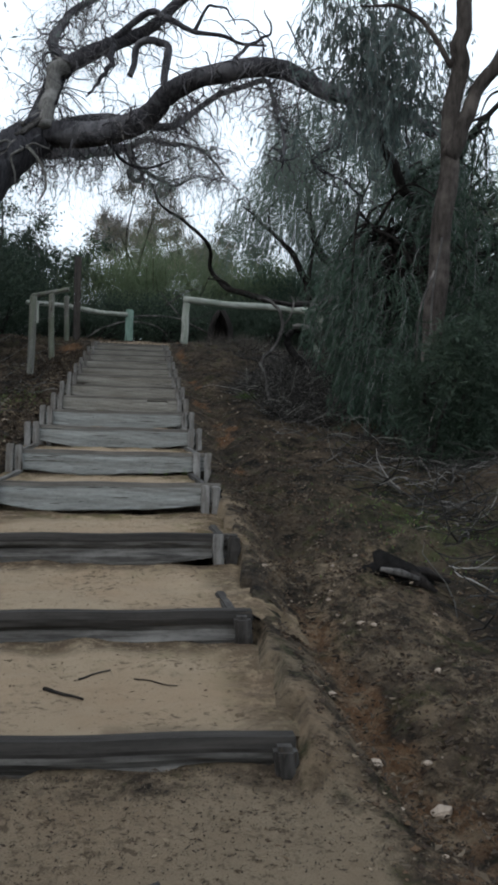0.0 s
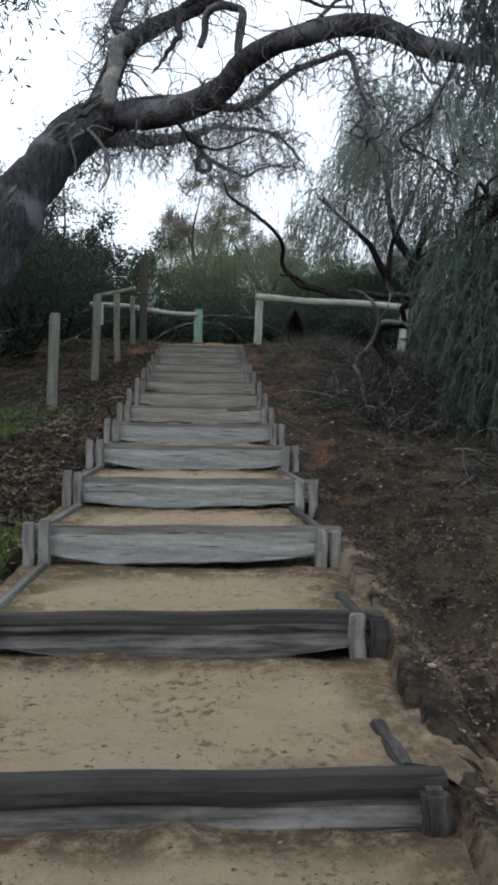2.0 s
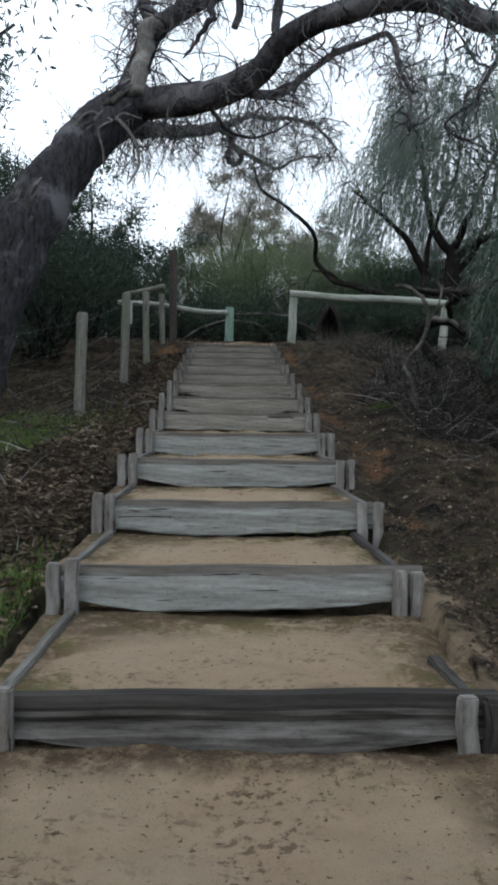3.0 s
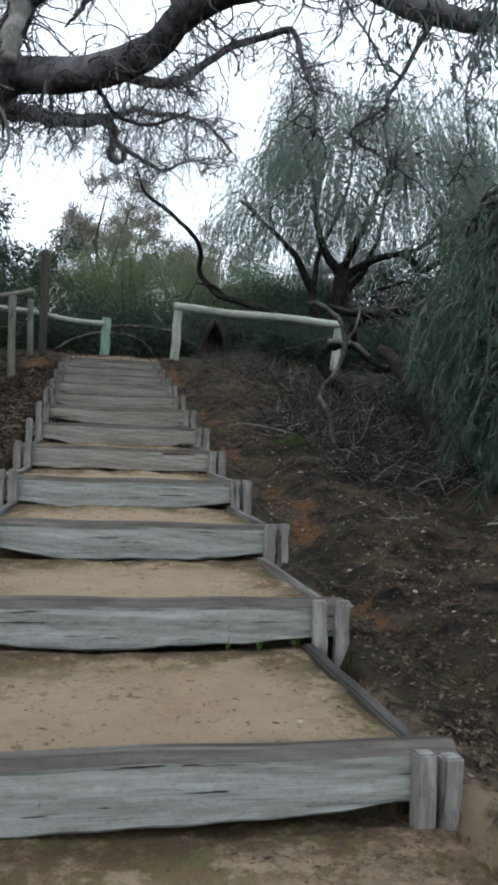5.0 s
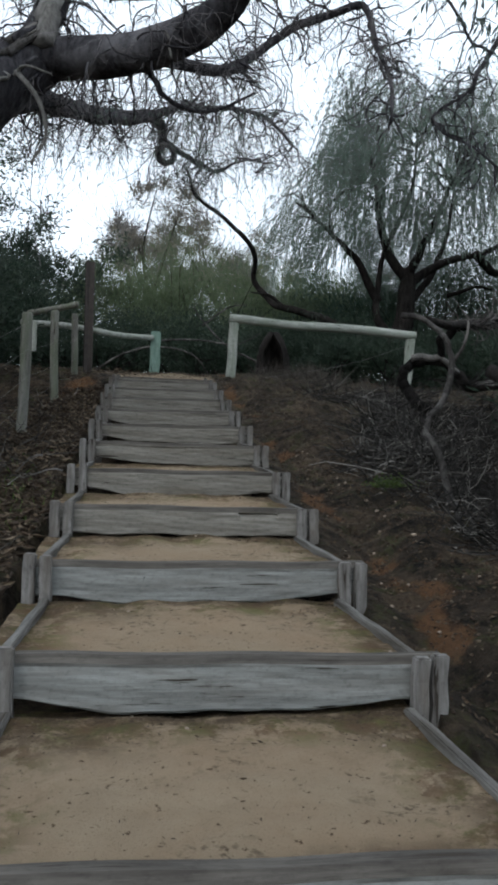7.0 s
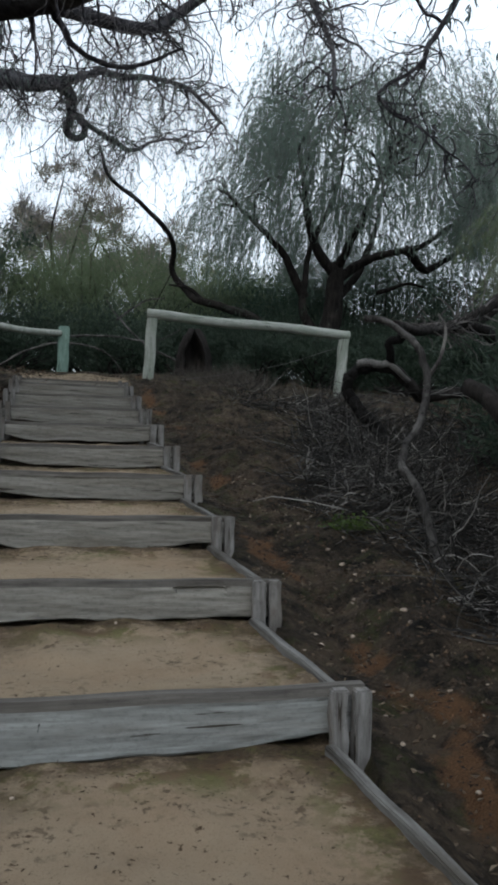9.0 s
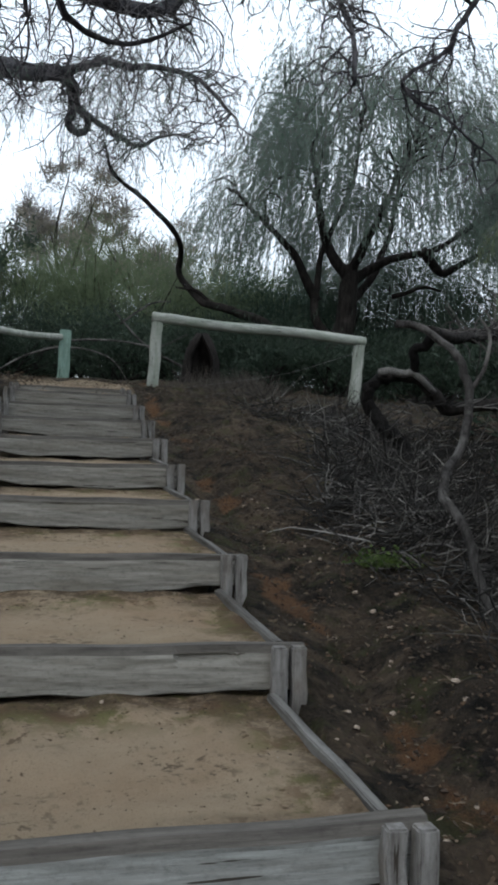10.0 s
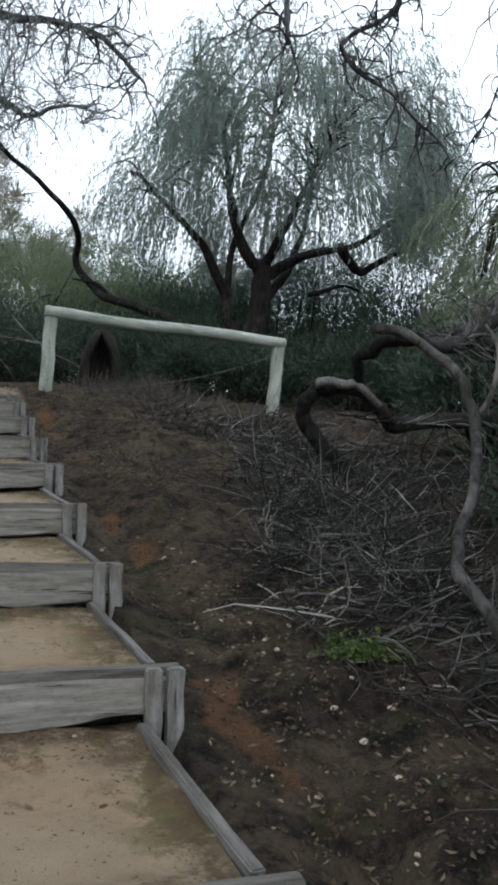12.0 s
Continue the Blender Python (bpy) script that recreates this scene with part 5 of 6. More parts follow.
def woods():
    far = "half-bare olive tree standing behind the scrub"
    dark = "dark leafy tree of the wood and its unseen light-blocking ring"
    t1 = wood_tree("woodland_tree", (-5.0, 33), 8.0, 1.7, 22000, LEAF_FAR, 301, far, 2.6, (0.10, 0.022))
    t2 = wood_tree("woodland_tree", (-6.8, 27), 4.0, 1.9, 9000, LEAF_SHADE, 302, dark, 0.2, (0.16, 0.035))
    t3 = wood_tree("woodland_tree", (-8.6, 15.5), 6.2, 2.5, 9000, LEAF_SHADE, 303, dark, 0.3, (0.17, 0.034))
    wood_tree("woodland_tree", (-6.9, 20.2), 4.6, 1.8, 14000, LEAF_SHADE, 304, "dark leafy tree behind the wire fence", 0.3, (0.1, 0.03))
    wood_tree("woodland_tree", (-6.4, 10.2), 7.6, 2.2, 14000, LEAF_GUM, 305, "blue-green tree behind the old tree", 0.2, (0.11, 0.025))
    g = random.Random(5)
    # Trees with y below 10 are unseen, added to block sky light.
    ring = [(-3.4, 34.5, 1), (-1.8, 33.5, 1), (-0.1, 35, 1), (2.0, 36, 1), (-7.6, 24.5, 2), (-9.4, 22, 2), (-9.5, 33, 2), (-12, 27, 2), (5.0, 34, 1), (8.5, 33, 2), (12, 29, 2), (9, 6, 3), (-11, 7, 3), (-8.5, 2, 3), (7.5, 0, 3), (8, -6, 3), (-7, -6, 3), (3.5, -10, 3), (-3.5, -11, 3), (0, -16, 3), (-10.5, 21, 3), (-12, 14, 3), (9.8, 18, 3), (9, 13, 3), (11, 23, 2), (-14, 38, 2), (15, 38, 2), (-2, 42, 2), (6, 43, 2)]
    for x, y, k in ring:
        src = (t1, t2, t3)[k - 1]
        ob = copy_thing(src, pose(x, y, float(ground_z(x, y)) - 0.2, 0, 0, g.uniform(0, 360)))
        if k == 1:
            ob.scale = (1.1, 1.1, 1.04 - 0.045 * abs(x + 5) - g.uniform(0, 0.06))
        if k == 3 and x > 8:
            ob.scale = (0.85, 0.85, 0.62)
    for tr in (t1, t2, t3):
        tr["group"] = "trees of the wood"


woods()


# ---------------------------------------------------------------- dead wood, brush and litter on the slope
def dead_wood():
    o = (0.8, 14.0, 2.5)
    snag = thing("fallen_tree", o, "tangled fallen dead tree with bleached and charred limbs", "dead tree")
    limb("limb", [(0.0, 12.2, 3.49), (0.12, 12.15, 3.47), (0.27, 12.05, 3.35), (0.33, 11.93, 3.2), (0.36, 11.87, 3.06), (0.28, 11.71, 2.8), (0.12, 11.5, 2.6), (0.06, 11.35, 2.43), (0.13, 11.2, 2.25), (0.17, 11.1, 2.03), (0.21, 10.9, 1.8)], 0.023, 0.024, BARK_SNAG, snag, "bleached grey crooked limb", 70, 12, 0.13)
    limb("limb", [(0.89, 15.29, 3.53), (0.65, 15.29, 3.5), (0.53, 15.29, 3.36), (0.62, 15.27, 3.14), (0.78, 15.15, 2.92), (0.9, 15.1, 2.7)], 0.05, 0.075, BARK_BLACK, snag, "charred hooked limb", 60, 12, 0.14)
    limb("limb", [(0.72, 15.26, 3.53), (0.84, 15.26, 3.54), (1.04, 15.27, 3.5), (1.33, 15.37, 3.27), (1.74, 15.46, 3.27), (2.27, 15.46, 3.34), (2.93, 15.63, 3.3), (3.8, 15.9, 3.0)], 0.042, 0.085, BARK_DARK, snag, "", 60, 12, 0.14)
    limb("limb", [(0.63, 15.24, 3.545), (0.74, 15.22, 3.56), (0.9, 15.22, 3.55), (1.04, 15.22, 3.5), (1.2, 15.26, 3.38)], 0.042, 0.03, BARK_PALE, snag, "stripped pale wood", 20, 10, 0.12)
    limb("limb", [(1.01, 15.29, 3.48), (0.96, 15.11, 3.73), (1.11, 14.94, 3.85), (1.28, 14.77, 3.89), (1.5, 14.4, 3.85), (1.75, 14.2, 3.7)], 0.045, 0.06, BARK_BLACK, snag, "", 40, 10, 0.14)
    limb("limb", [(1.5, 14.4, 3.85), (1.9, 14.6, 4.1), (2.4, 14.9, 4.45), (3.0, 15.2, 4.8)], 0.07, 0.09, BARK_DARK, snag, "", 26, 10, 0.12)
    limb("limb", [(0.18, 12.12, 3.44), (0.5, 12.6, 3.5), (0.9, 13.2, 3.62), (1.3, 13.6, 3.8), (1.9, 14.0, 4.1)], 0.03, 0.05, BARK_DARK, snag, "", 26, 8, 0.12)
    limb("limb", [(0.85, 15.1, 2.68), (1.2, 15.2, 2.74), (1.6, 15.4, 2.8), (2.2, 15.7, 2.85), (2.8, 16.0, 2.85)], 0.06, 0.05, BARK_BLACK, snag, "charred limb", 22, 9, 0.15)
    limb("limb", [(0.36, 11.87, 3.06), (0.46, 11.9, 3.22), (0.5, 11.95, 3.4), (0.47, 12.0, 3.5)], 0.015, 0.007, BARK_DEAD, snag, "broken spur", 12, 7, 0.12)
    limb("limb", [(1.3, 11.6, 1.9), (1.15, 11.7, 2.4), (0.95, 11.9, 2.8), (0.75, 12.3, 3.05)], 0.1, 0.06, BARK_DARK, snag, "", 20, 10, 0.12)
    v, f, _ = twigs(*along([(0.8, 15.2, 3.3), (1.4, 15.3, 3.25), (2.6, 15.5, 3.3)], 60, 3), np.random.default_rng(3).uniform(0.2, 0.6, 60), 0.007, -0.03, 0.3, 7, 4, 3)
    part("twig_mass", gather("twig_mass", [shift((v, f), o)], STICK), snag, "thin broken twigs", kind="stuff")
    v, f, _ = twigs(*along([(0.5, 12.6, 3.5), (0.9, 13.2, 3.62), (1.3, 13.6, 3.8), (1.9, 14.0, 4.1)], 70, 5), np.random.default_rng(5).uniform(0.3, 0.9, 70), 0.009, 0.02, 0.4, 10, 4, 5)
    part("twig_mass", gather("twig_mass", [shift((v, f), o)], BARK_DEAD), snag, "grey broken twigs", kind="stuff")
    # fallen branches lying on the slope
    g = np.random.default_rng(17)
    zones = [(1.5, 7.2, 0.35, 1.2, 24), (1.7, 10.5, 0.6, 1.6, 24), (1.9, 1.7, 0.5, 0.6, 9), (-2.6, 6.5, 0.5, 2.0, 8), (2.6, 13.2, 1.0, 0.8, 9)]
    for a0, b0, sa, sb, m in zones:
        for _ in range(m):
            a, b = a0 + g.normal(0, sa), b0 + g.normal(0, sb)
            if -1.8 < a < (1.0 if b < 4 else 1.1 + 0.3 * max(0.0, min(b - 8, 3.6))):
                continue
            th, ln = g.uniform(-0.7, 0.7) + (3.14 if g.random() < 0.5 else 0), g.uniform(0.4, 1.05)
            t = np.linspace(-0.5, 0.5, 14)
            bend = g.normal(0, 0.12) * np.cos(t * 5) + g.normal(0, 0.05) * np.sin(t * 11)
            pa, pb = a + ln * t * np.cos(th) - bend * np.sin(th), b + ln * t * np.sin(th) + bend * np.cos(th)
            x, y = to_xy(pa, pb)
            r = g.uniform(0.006, 0.014)
            z = ground_z(x, y) + r * 0.8 + 0.13 * np.abs(np.sin(t * 3 + g.uniform(0, 3))) * g.random()
            line = np.stack([x, y, z], 1)
            c = line[7].copy()
            br = thing("fallen_branch", tuple(c), "bleached dead branch lying on leaf litter", "branch", "fallen branches on the slope")
            part("stem", tubes_data("stem", [tube(line - c, np.linspace(r, r * 0.4, 14), 6, 0.12, int(g.integers(999)))], BARK_DEAD), br)
            k = 6
            for _ in range(k):
                v, f, _l = twigs(line[g.integers(3, 13, 1)] - c, g.normal(0, 1, (1, 3)) * [1, 1, 0.35] + [0, 0, 0.25], g.uniform(0.15, 0.5, 1), r * 0.45, 0.05, 0.3, 7, 4, int(g.integers(999)))
                part("twig", gather("twig", [(v, f)], BARK_DEAD), br)


dead_wood()


def scatter(m, seed, zones):
    """Random places in the stair's frame, from zones (share, a, spread, b0, b1)."""
    g = np.random.default_rng(seed)
    share = np.array([q[0] for q in zones], float)
    w = g.choice(len(zones), m, p=share / share.sum())
    zz = np.array(zones, float)
    a = zz[w, 1] + g.normal(0, 1, m) * zz[w, 2]
    b = g.uniform(zz[w, 3], zz[w, 4])
    return a, b, g


def brush_edge(b):
    """How far from the stair the brushwood begins."""
    return 0.98 + 0.16 * np.sin(b * 2.3) + 0.3 * smooth((4.5 - b) / 1.5) + 0.3 * np.clip(b - 8, 0, 3.6) - 0.55 * smooth((b - 12) / 0.7)


def litter():
    # dead sticks, many and thin; the near-black ones stand for shade between them
    a, b, g = scatter(15000, 21, [(5, 1.6, 0.42, 5.0, 9.5), (2.2, 2.2, 0.5, 8, 13.0), (1.3, 1.9, 0.6, -1, 4), (0.8, -2.6, 0.5, 1, 13), (0.5, 1.3, 0.6, 12.0, 14.2), (2.2, 2.6, 0.7, 8.0, 11.5)])
    keep = ((a > brush_edge(b)) | (a < -1.75)) & (g.random(len(a)) < 0.35 + 0.65 * (waves(a, b, 0.8, 77, 2) > -0.1))
    a, b = a[keep], b[keep]
    x, y = to_xy(a, b)
    p = np.stack([x, y, ground_z(x, y) + g.uniform(0.0, 0.16, len(x)) * (g.random(len(x)) ** 1.3)], 1)
    d = np.stack([g.normal(0.5, 1, len(x)), g.normal(-0.2, 0.8, len(x)), g.normal(0.05, 0.16, len(x))], 1)
    v, f, _ = twigs(p, d, g.uniform(0.12, 0.7, len(x)), 0.002 + 0.007 * g.random(len(x)) ** 2, 0.02, 0.34, 6, 3, 22)
    tagged(new("brushwood", gather("brushwood", [(v, f)], STICK)), "thick brushwood of dead twigs, few bleached, most darkened for shade", "brushwood", kind="stuff")
    # fallen leaves
    a, b, g = scatter(62000, 23, [(5, 1.2, 0.55, -4, 14), (3.5, 0.65, 0.3, -4, 13.5), (2.5, 0.45, 0.25, -3.2, 2.5), (2, 2.6, 0.8, -3, 14), (8, -2.0, 0.3, 1, 13.8), (3, -3.0, 0.8, 0, 15), (1.2, 0.5, 1.2, 13.6, 16.5)])
    keep = ((a > 0.2) | (a < -1.56) | (b > 13.7)) & ~((a < 0.42) & (b < -0.5) & (a > -1.5) & (g.random(len(a)) < 0.6))
    a, b = a[keep], b[keep]
    x, y = to_xy(a, b)
    z = ground_z(x, y)
    th = g.uniform(0, 6.28, len(x))
    d = np.stack([np.cos(th), np.sin(th), g.normal(0.1, 0.28, len(x))], 1)
    p = np.stack([x, y, z + g.uniform(0.001, 0.022, len(x)) * np.where(a < -1, 2.2, 1.0)], 1)
    tagged(new("leaf_litter", gather("leaf_litter", [leaves(p, d, (0.012 + 0.055 * g.random(len(x)) ** 2.2) * np.where(a < -1, 1.9, 0.72), (0.006 + 0.014 * g.random(len(x))) * np.where(a < -1, 2.0, 1.0), 24, 0.35)], LITTER)), "brown fallen leaves strewn over the soil", "leaf litter", kind="stuff")
    # crumbs and leaf scraps on the treads
    n = 14000
    i = g.integers(0, len(STEP_B) - 1, n)
    B, Z = np.array(STEP_B), np.array(STEP_Z)
    t = np.where(g.random(n) < 0.25, g.uniform(0.1, 0.97, n), 1 - 0.3 * g.random(n) ** 1.5)
    a = np.where(g.random(n) < 0.55, g.uniform(-1.38, 0.0, n), np.where(g.random(n) < 0.6, 0.05 - 0.35 * g.random(n) ** 1.5, -1.4 + 0.3 * g.random(n) ** 1.5))
    b = B[i] + 0.1 + t * (B[i + 1] - B[i] - 0.13)
    z = np.zeros(n)
    for k in range(len(STEP_B) - 1):
        s = i == k
        z[s] = tread_z(k, a[s], b[s])
    x, y = to_xy(a, b)
    th = g.uniform(0, 6.28, n)
    d = np.stack([np.cos(th), np.sin(th), g.normal(0.05, 0.12, n)], 1)
    tagged(new("leaf_scraps", gather("leaf_scraps", [leaves(np.stack([x, y, z + 0.003], 1), d, 0.004 + 0.026 * g.random(n) ** 4, 0.0025 + 0.005 * g.random(n) ** 2, 25, 0.3)], LITTER)), "dark scraps of leaf and bark on the sand", "leaf litter", kind="stuff")
    n = 12000
    a, b = g.uniform(-1.6, 0.7, n), np.where(g.random(n) < 0.55, STEP_B[0] - 0.02 - 0.5 * g.random(n) ** 1.6, -2.25 - 3.2 * g.random(n))
    x, y = to_xy(a, b)
    th = g.uniform(0, 6.28, n)
    d = np.stack([np.cos(th), np.sin(th), g.normal(0.05, 0.15, n)], 1)
    tagged(new("leaf_scraps", gather("leaf_scraps", [leaves(np.stack([x, y, ground_z(x, y) + 0.003], 1), d, 0.004 + 0.026 * g.random(n) ** 4, 0.003 + 0.006 * g.random(n) ** 2, 26, 0.3)], LITTER)), "dark scraps of leaf and bark on the lower path", "leaf litter", kind="stuff")


litter()


def clods():
    a, b, g = scatter(15000, 55, [(4, 0.7, 0.25, -4, 13.5), (4, 1.1, 0.45, -4, 13.5), (0.5, 0.35, 0.12, -4, 1), (2, -1.9, 0.3, 0, 13), (1.2, 0.4, 1.0, 13.8, 16)])
    keep = (a > 0.17) | (a < -1.6) | (b > 13.9)
    a, b = a[keep], b[keep]
    x, y = to_xy(a, b)
    m = len(x)
    s = 0.003 + 0.013 * g.random(m) ** 3
    base = np.array([(1, 0, 0), (0, 1, 0), (-1, 0, 0), (0, -1, 0), (0, 0, 0.8), (0, 0, -0.8)], float)
    p = base[None] * g.uniform(0.5, 1.3, (m, 6, 1))
    th = g.uniform(0, 6.28, m)
    c, sn = np.cos(th)[:, None], np.sin(th)[:, None]
    p = np.stack([p[..., 0] * c - p[..., 1] * sn, p[..., 0] * sn + p[..., 1] * c, p[..., 2]], -1) * s[:, None, None]
    p = p + np.stack([x, y, ground_z(x, y) + 0.2 * s], 1)[:, None]
    f = np.array([(0, 1, 4), (1, 2, 4), (2, 3, 4), (3, 0, 4), (1, 0, 5), (2, 1, 5), (3, 2, 5), (0, 3, 5)])
    faces = (np.arange(m)[:, None, None] * 6 + f[None]).reshape(-1, 3)
    tagged(new("soil_crumbs", mesh_data("soil_crumbs", p.reshape(-1, 3), faces, CLOD, False)), "loose brown clods and crumbs of soil", "soil", kind="stuff")


clods()


def stones_and_sticks():
    shapes = []
    for s in range(5):
        bm = bmesh.new()
        bmesh.ops.create_icosphere(bm, subdivisions=2, radius=1.0)
        g = random.Random(s)
        off = Vector((g.uniform(0, 9), g.uniform(0, 9), g.uniform(0, 9)))
        for v in bm.verts:
            v.co *= 1 + 0.35 * noise.noise(v.co * 1.1 + off) + 0.12 * noise.noise(v.co * 3 + off)
            v.co.z *= 0.62
        shapes.append(bm_data("stone", bm, STONE, False))
    g = np.random.default_rng(33)
    k = 0
    spots = [(0.60, 2.85, 0.03), (0.42, 3.0, 0.024)]
    for a0, sa, b0, b1, m, size in ((0.55, 0.16, -2.8, 0.6, 30, 0.009), (1.1, 0.5, -3, 4, 26, 0.009), (0.55, 0.25, 2, 9.5, 70, 0.009), (1.3, 0.4, 4, 9, 16, 0.009), (-2.1, 0.3, 0, 6, 20, 0.018), (-0.7, 0.45, 1, 7, 14, 0.005)):
        for _ in range(m):
            a, b = g.normal(a0, sa), g.uniform(b0, b1)
            x, y = to_xy(a, b)
            spots.append((x, y, size * g.uniform(0.5, 1.9)))
    for x, y, r in spots:
        a, b = to_ab(x, y)
        if -1.46 < a < 0.06 and b > -2.1:
            i = max(j for j in range(len(STEP_B)) if STEP_B[j] <= b)
            if b > STEP_B[i + 1] - 0.03 or b < STEP_B[i] + 0.1:
                continue
            z = float(tread_z(i, np.array(a), np.array(b)))
        else:
            z = float(ground_z(x, y))
        ob = new("stone", shapes[k % 5])
        ob.matrix_world = pose(x, y, z + 0.3 * r, g.uniform(-20, 20), g.uniform(-20, 20), g.uniform(0, 360)) @ Matrix.Diagonal((r, r * g.uniform(0.7, 1.2), r, 1))
        tagged(ob, "small pale limestone lump on the soil", "stone", "pale stones beside the path")
        k += 1
    def stick(p, q, r, label, bend=0.02, mat=BARK_DARK):
        p, q = np.array(p), np.array(q)
        t = np.linspace(0, 1, 9)
        xy = p[None] + (q - p)[None] * t[:, None] + bend * np.sin(t * 3.1)[:, None] * np.array([[-(q - p)[1], (q - p)[0]]])
        a, b = to_ab(xy[:, 0], xy[:, 1])
        z = []
        for aa, bb, xx, yy in zip(a, b, xy[:, 0], xy[:, 1]):
            if -1.46 < aa < 0.16 and bb > -2.1:
                i = max(j for j in range(len(STEP_B)) if STEP_B[j] <= bb)
                z.append(float(tread_z(i, np.array(aa), np.array(bb))))
            else:
                z.append(float(ground_z(xx, yy)))
        line = np.stack([xy[:, 0], xy[:, 1], np.array(z) + r], 1)
        c = line[4].copy()
        ob = new("stick", tubes_data("stick", [tube(line - c, np.linspace(r, r * 0.7, 9), 6, 0.15, 4)], mat))
        ob.location = c
        tagged(ob, label, "stick")
    stick((-0.72, 3.3), (-0.56, 3.2), 0.007, "short dark stick lying on the sand")
    stick((-0.62, 3.42), (-0.52, 3.52), 0.004, "thin dark twig lying on the sand", 0.05)
    stick((-0.42, 3.45), (-0.25, 3.36), 0.003, "thin dark twig lying on the sand", 0.05)
    stick((-0.27, 1.95), (-0.18, 2.25), 0.01, "curved strip of bark on the sand", 0.3, BARK_DEAD)
    # dark broken stump beside the path
    o = np.array([0.8, 4.75, float(ground_z(0.8, 4.75))])
    st = thing("rotten_stump", tuple(o), "small dark rotten stump with a pale splinter", "stump")
    part("stump", tubes_data("stump", [tube(np.array([(0.12, 0.02, -0.05), (0.02, 0, 0.03), (-0.1, 0, 0.09), (-0.14, 0.01, 0.16)]), [0.07, 0.075, 0.06, 0.02], 9, 0.2, 5)], BARK_BLACK), st)
    for k, (p, q) in enumerate((((-0.1, 0, 0.07), (-0.24, 0.03, -0.02)), ((0.05, 0.03, 0.03), (0.2, 0.12, -0.02)), ((0.02, -0.02, 0.03), (0.16, -0.12, -0.03)), ((-0.1, 0.0, 0.06), (-0.3, -0.06, 0.0)), ((0.02, 0.02, 0.05), (0.26, 0.02, 0.0)))):
        p, q = np.array(p), np.array(q)
        part("root", tubes_data("root", [tube(np.array([p, (p + q) / 2 + [0, 0, 0.02], q]), [0.045, 0.032, 0.01], 7, 0.25, 40 + k)], BARK_BLACK if k % 2 else BARK_DARK), st)
    part("splinter", tubes_data("splinter", [tube(np.array([(-0.12, -0.06, 0.075), (-0.02, -0.08, 0.06), (0.1, -0.08, 0.02)]), [0.012, 0.022, 0.012], 7, 0.1, 6)], BARK_DEAD), st, "pale splinter of wood")
    # hollow old stump behind the rail
    o = np.array([-0.95, 21.7, float(ground_z(-0.95, 21.7)) - 0.05])
    hs = thing("hollow_stump", tuple(o), "old hollow stump with a dark arched opening", "stump")
    n, m = 14, 16
    ang = np.linspace(radians(-50), radians(230), m)
    vs = []
    for i, t in enumerate(np.linspace(0, 1, n)):
        r = 0.27 * (1 - t ** 3 * 0.85)
        gap = smooth((t - 0.55) / 0.45)
        aa = ang + (np.linspace(-35, 35, m) * np.pi / 180) * gap
        vs += [((r + rr) * math.cos(q), (r + rr) * math.sin(q) * 0.8, t * 0.95) for rr in (0.07,) for q in aa]
        vs += [(r * math.cos(q), r * math.sin(q) * 0.8, t * 0.95) for q in aa]
    vs = np.array(vs) + np.random.default_rng(4).normal(0, 0.008, (len(vs), 3))
    f = []
    for i in range(n - 1):
        for j in range(m - 1):
            p = i * 2 * m + j
            f.append((p, p + 1, p + 1 + 2 * m, p + 2 * m))
            p += m
            f.append((p + 1, p, p + 2 * m, p + 1 + 2 * m))
        for j in (0, m - 1):
            p = i * 2 * m + j
            f.append((p, p + m, p + 3 * m, p + 2 * m))
    for j in range(m - 1):
        p = (n - 1) * 2 * m + j
        f.append((p, p + 1, p + 1 + m, p + m))
    part("shell", mesh_data("shell", vs, np.array(f), BARK_DARK), hs)


stones_and_sticks()


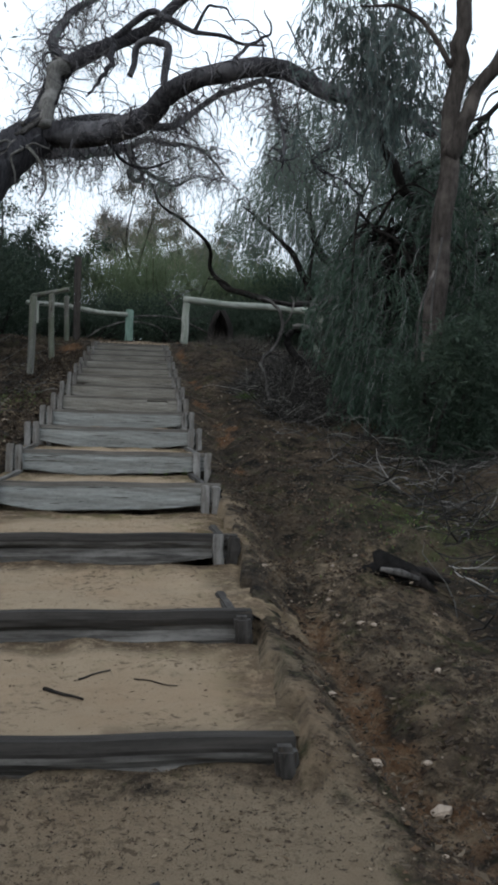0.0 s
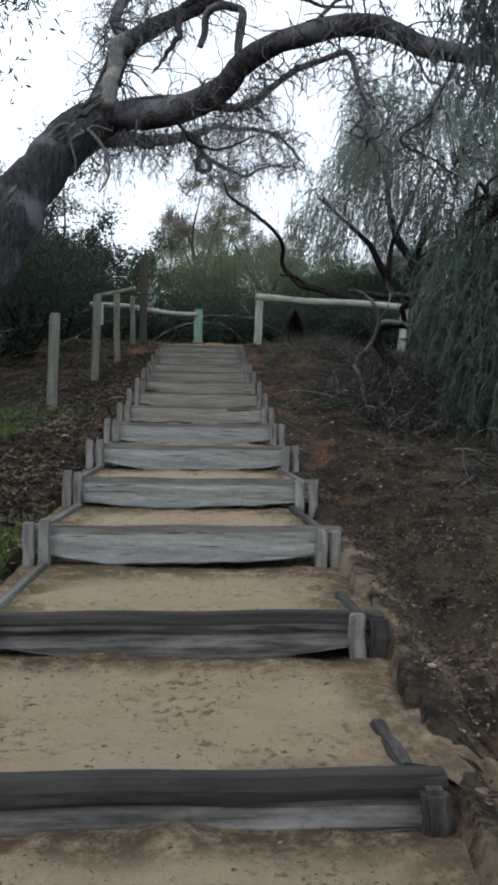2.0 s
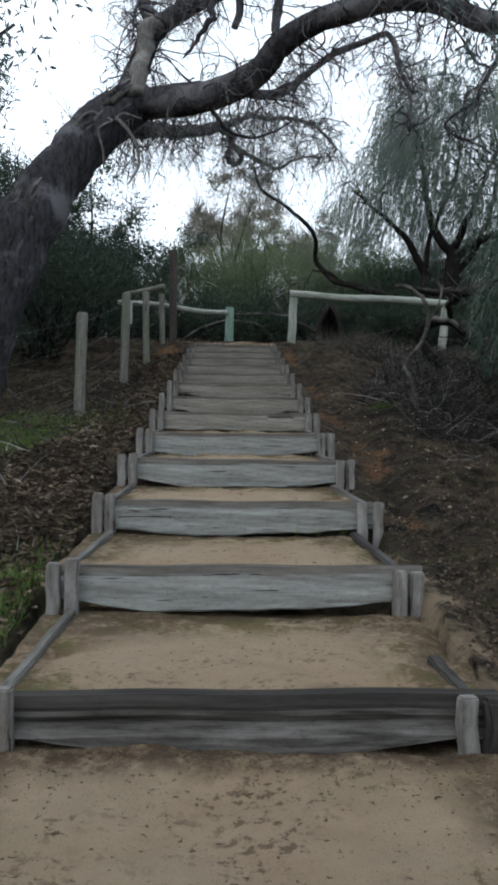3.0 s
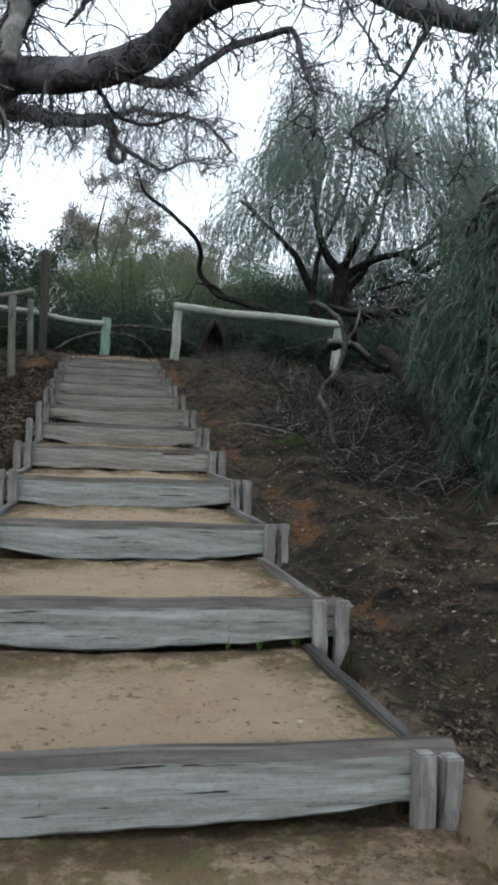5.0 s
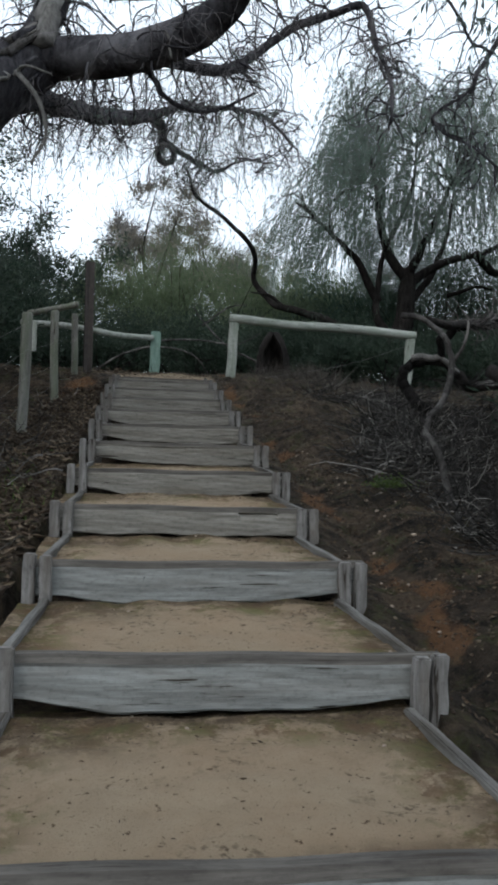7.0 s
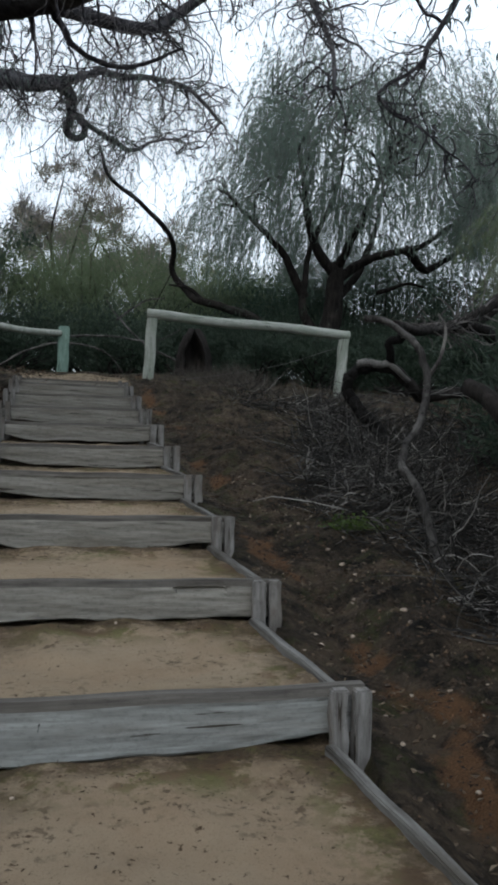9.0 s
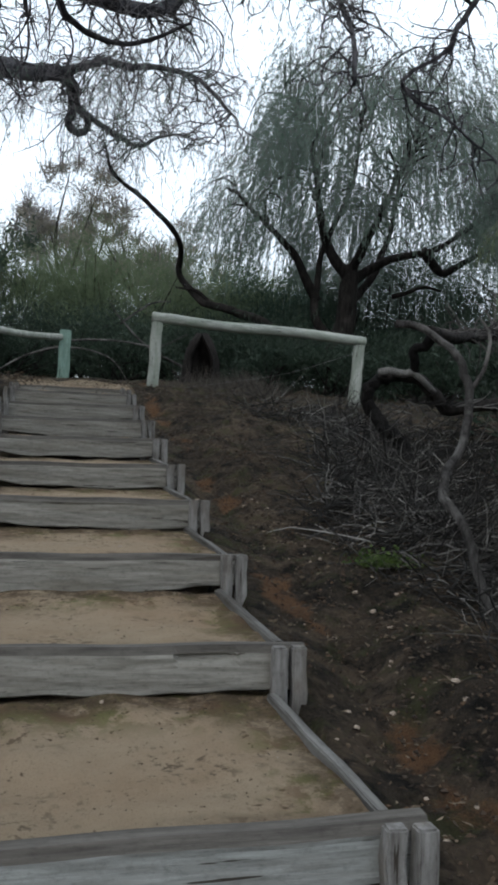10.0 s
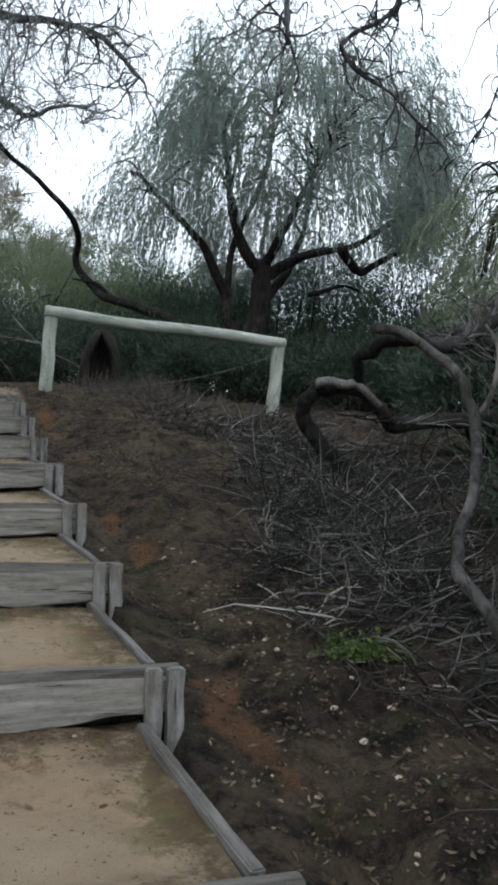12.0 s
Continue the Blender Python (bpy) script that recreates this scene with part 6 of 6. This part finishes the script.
def plants():
    g = np.random.default_rng(44)
    # grass patches on the left bank
    def tuft(name, cx, cy, sx, sy, m, h, mat, label, cat, up=1.0, kind="stuff"):
        x, y = g.normal(cx, sx, m), g.normal(cy, sy, m)
        a, b = to_ab(x, y)
        ok = (a > 0.25) | (a < -1.58)
        x, y = x[ok], y[ok]
        p = np.stack([x, y, ground_z(x, y) - 0.005], 1)
        d = g.normal(0, 0.5, p.shape) + [0, 0, up]
        tagged(new(name, gather(name, [leaves(p, d, h * g.uniform(0.4, 1.2, len(p)), 0.006 * g.uniform(0.7, 1.5, len(p)), int(g.integers(999)))], mat)), label, cat, kind=kind)
    tuft("grass", -4.0, 10.9, 0.55, 0.8, 5000, 0.11, GRASS, "patch of fresh green grass on the bank", "grass")
    tuft("grass", -2.05, 5.9, 0.12, 0.5, 1200, 0.1, GRASS, "fresh green grass beside the steps", "grass")
    tuft("grass", 1.35, 5.9, 0.45, 0.45, 700, 0.035, GRASS, "sparse short grass among leaf litter", "grass")
    tuft("dry_grass", -0.35, 20.3, 0.45, 0.25, 1600, 0.38, DRY_GRASS, "dry grey grass tuft under the rail", "grass", 0.7)
    tuft("dry_grass", -0.1, 19.6, 1.0, 0.4, 1500, 0.16, DRY_GRASS, "flattened dry grass at the crest", "grass", 0.3)
    for a0, b0 in ((-0.05, -0.03), (-0.32, -0.02), (-0.2, -0.03)):
        x, y = to_xy(a0, STEP_B[4] + b0 - 0.02)
        z = float(tread_z(3, np.array(a0), np.array(STEP_B[4] + b0 - 0.02)))
        blade = new("grass_tuft", gather("grass_tuft", [leaves(np.zeros((5, 3)) + g.normal(0, 0.004, (5, 3)) * [1, 1, 0], g.normal(0, 0.3, (5, 3)) + [0, 0, 1], g.uniform(0.04, 0.09, 5), 0.0026, 7)], GRASS))
        blade.location = (x, y, z)
        tagged(blade, "few thin grass blades at the foot of a step", "grass")
    # a bright low weed
    o = np.array([-0.1, 11.95, float(ground_z(-0.1, 11.95))])
    weed = thing("weed", tuple(o), "small bright green leafy weed among dead twigs", "plant")
    m = 420
    p = np.stack([g.normal(0, 0.085, m), g.normal(0, 0.07, m), np.abs(g.normal(0, 0.035, m)) + 0.01], 1)
    part("foliage", gather("foliage", [leaves(p, g.normal(0, 1, (m, 3)) + [0, 0, 0.3], g.uniform(0.02, 0.04, m), g.uniform(0.014, 0.025, m), 45, 0.2)], WEED), weed)
    v, f, _ = twigs(np.zeros((14, 3)), g.normal(0, 1, (14, 3)) * [1, 1, 0.3] + [0, 0, 0.8], np.full(14, 0.08), 0.003, 0.1, 0.15, 5, 3, 46)
    part("stem_mass", gather("stem_mass", [(v, f)], GRASS), weed, kind="stuff")
    # arching bare canes behind the low rail
    canes = thing("bare_canes", (-2.6, 22.4, float(ground_z(-2.6, 22.4))), "bare arching pale canes behind the low rail", "dead shrub")
    for c in ([(-4.6, 22.2, 4.1), (-4.0, 22.3, 4.5), (-3.3, 22.4, 4.65), (-2.6, 22.4, 4.5), (-2.2, 22.4, 4.05)], [(-1.2, 22.0, 4.3), (-1.9, 22.2, 4.7), (-2.4, 22.3, 5.2), (-2.6, 22.4, 5.5)], [(-3.3, 21.6, 4.65), (-2.6, 21.9, 4.75), (-1.7, 22.1, 4.7), (-1.2, 22.2, 4.95)], [(-2.4, 22.3, 5.1), (-1.9, 22.5, 5.5), (-1.5, 22.5, 5.6)]):
        limb("cane", c, 0.022, 0.01, BARK_DEAD, canes, "", 22, 6, 0.1)


plants()
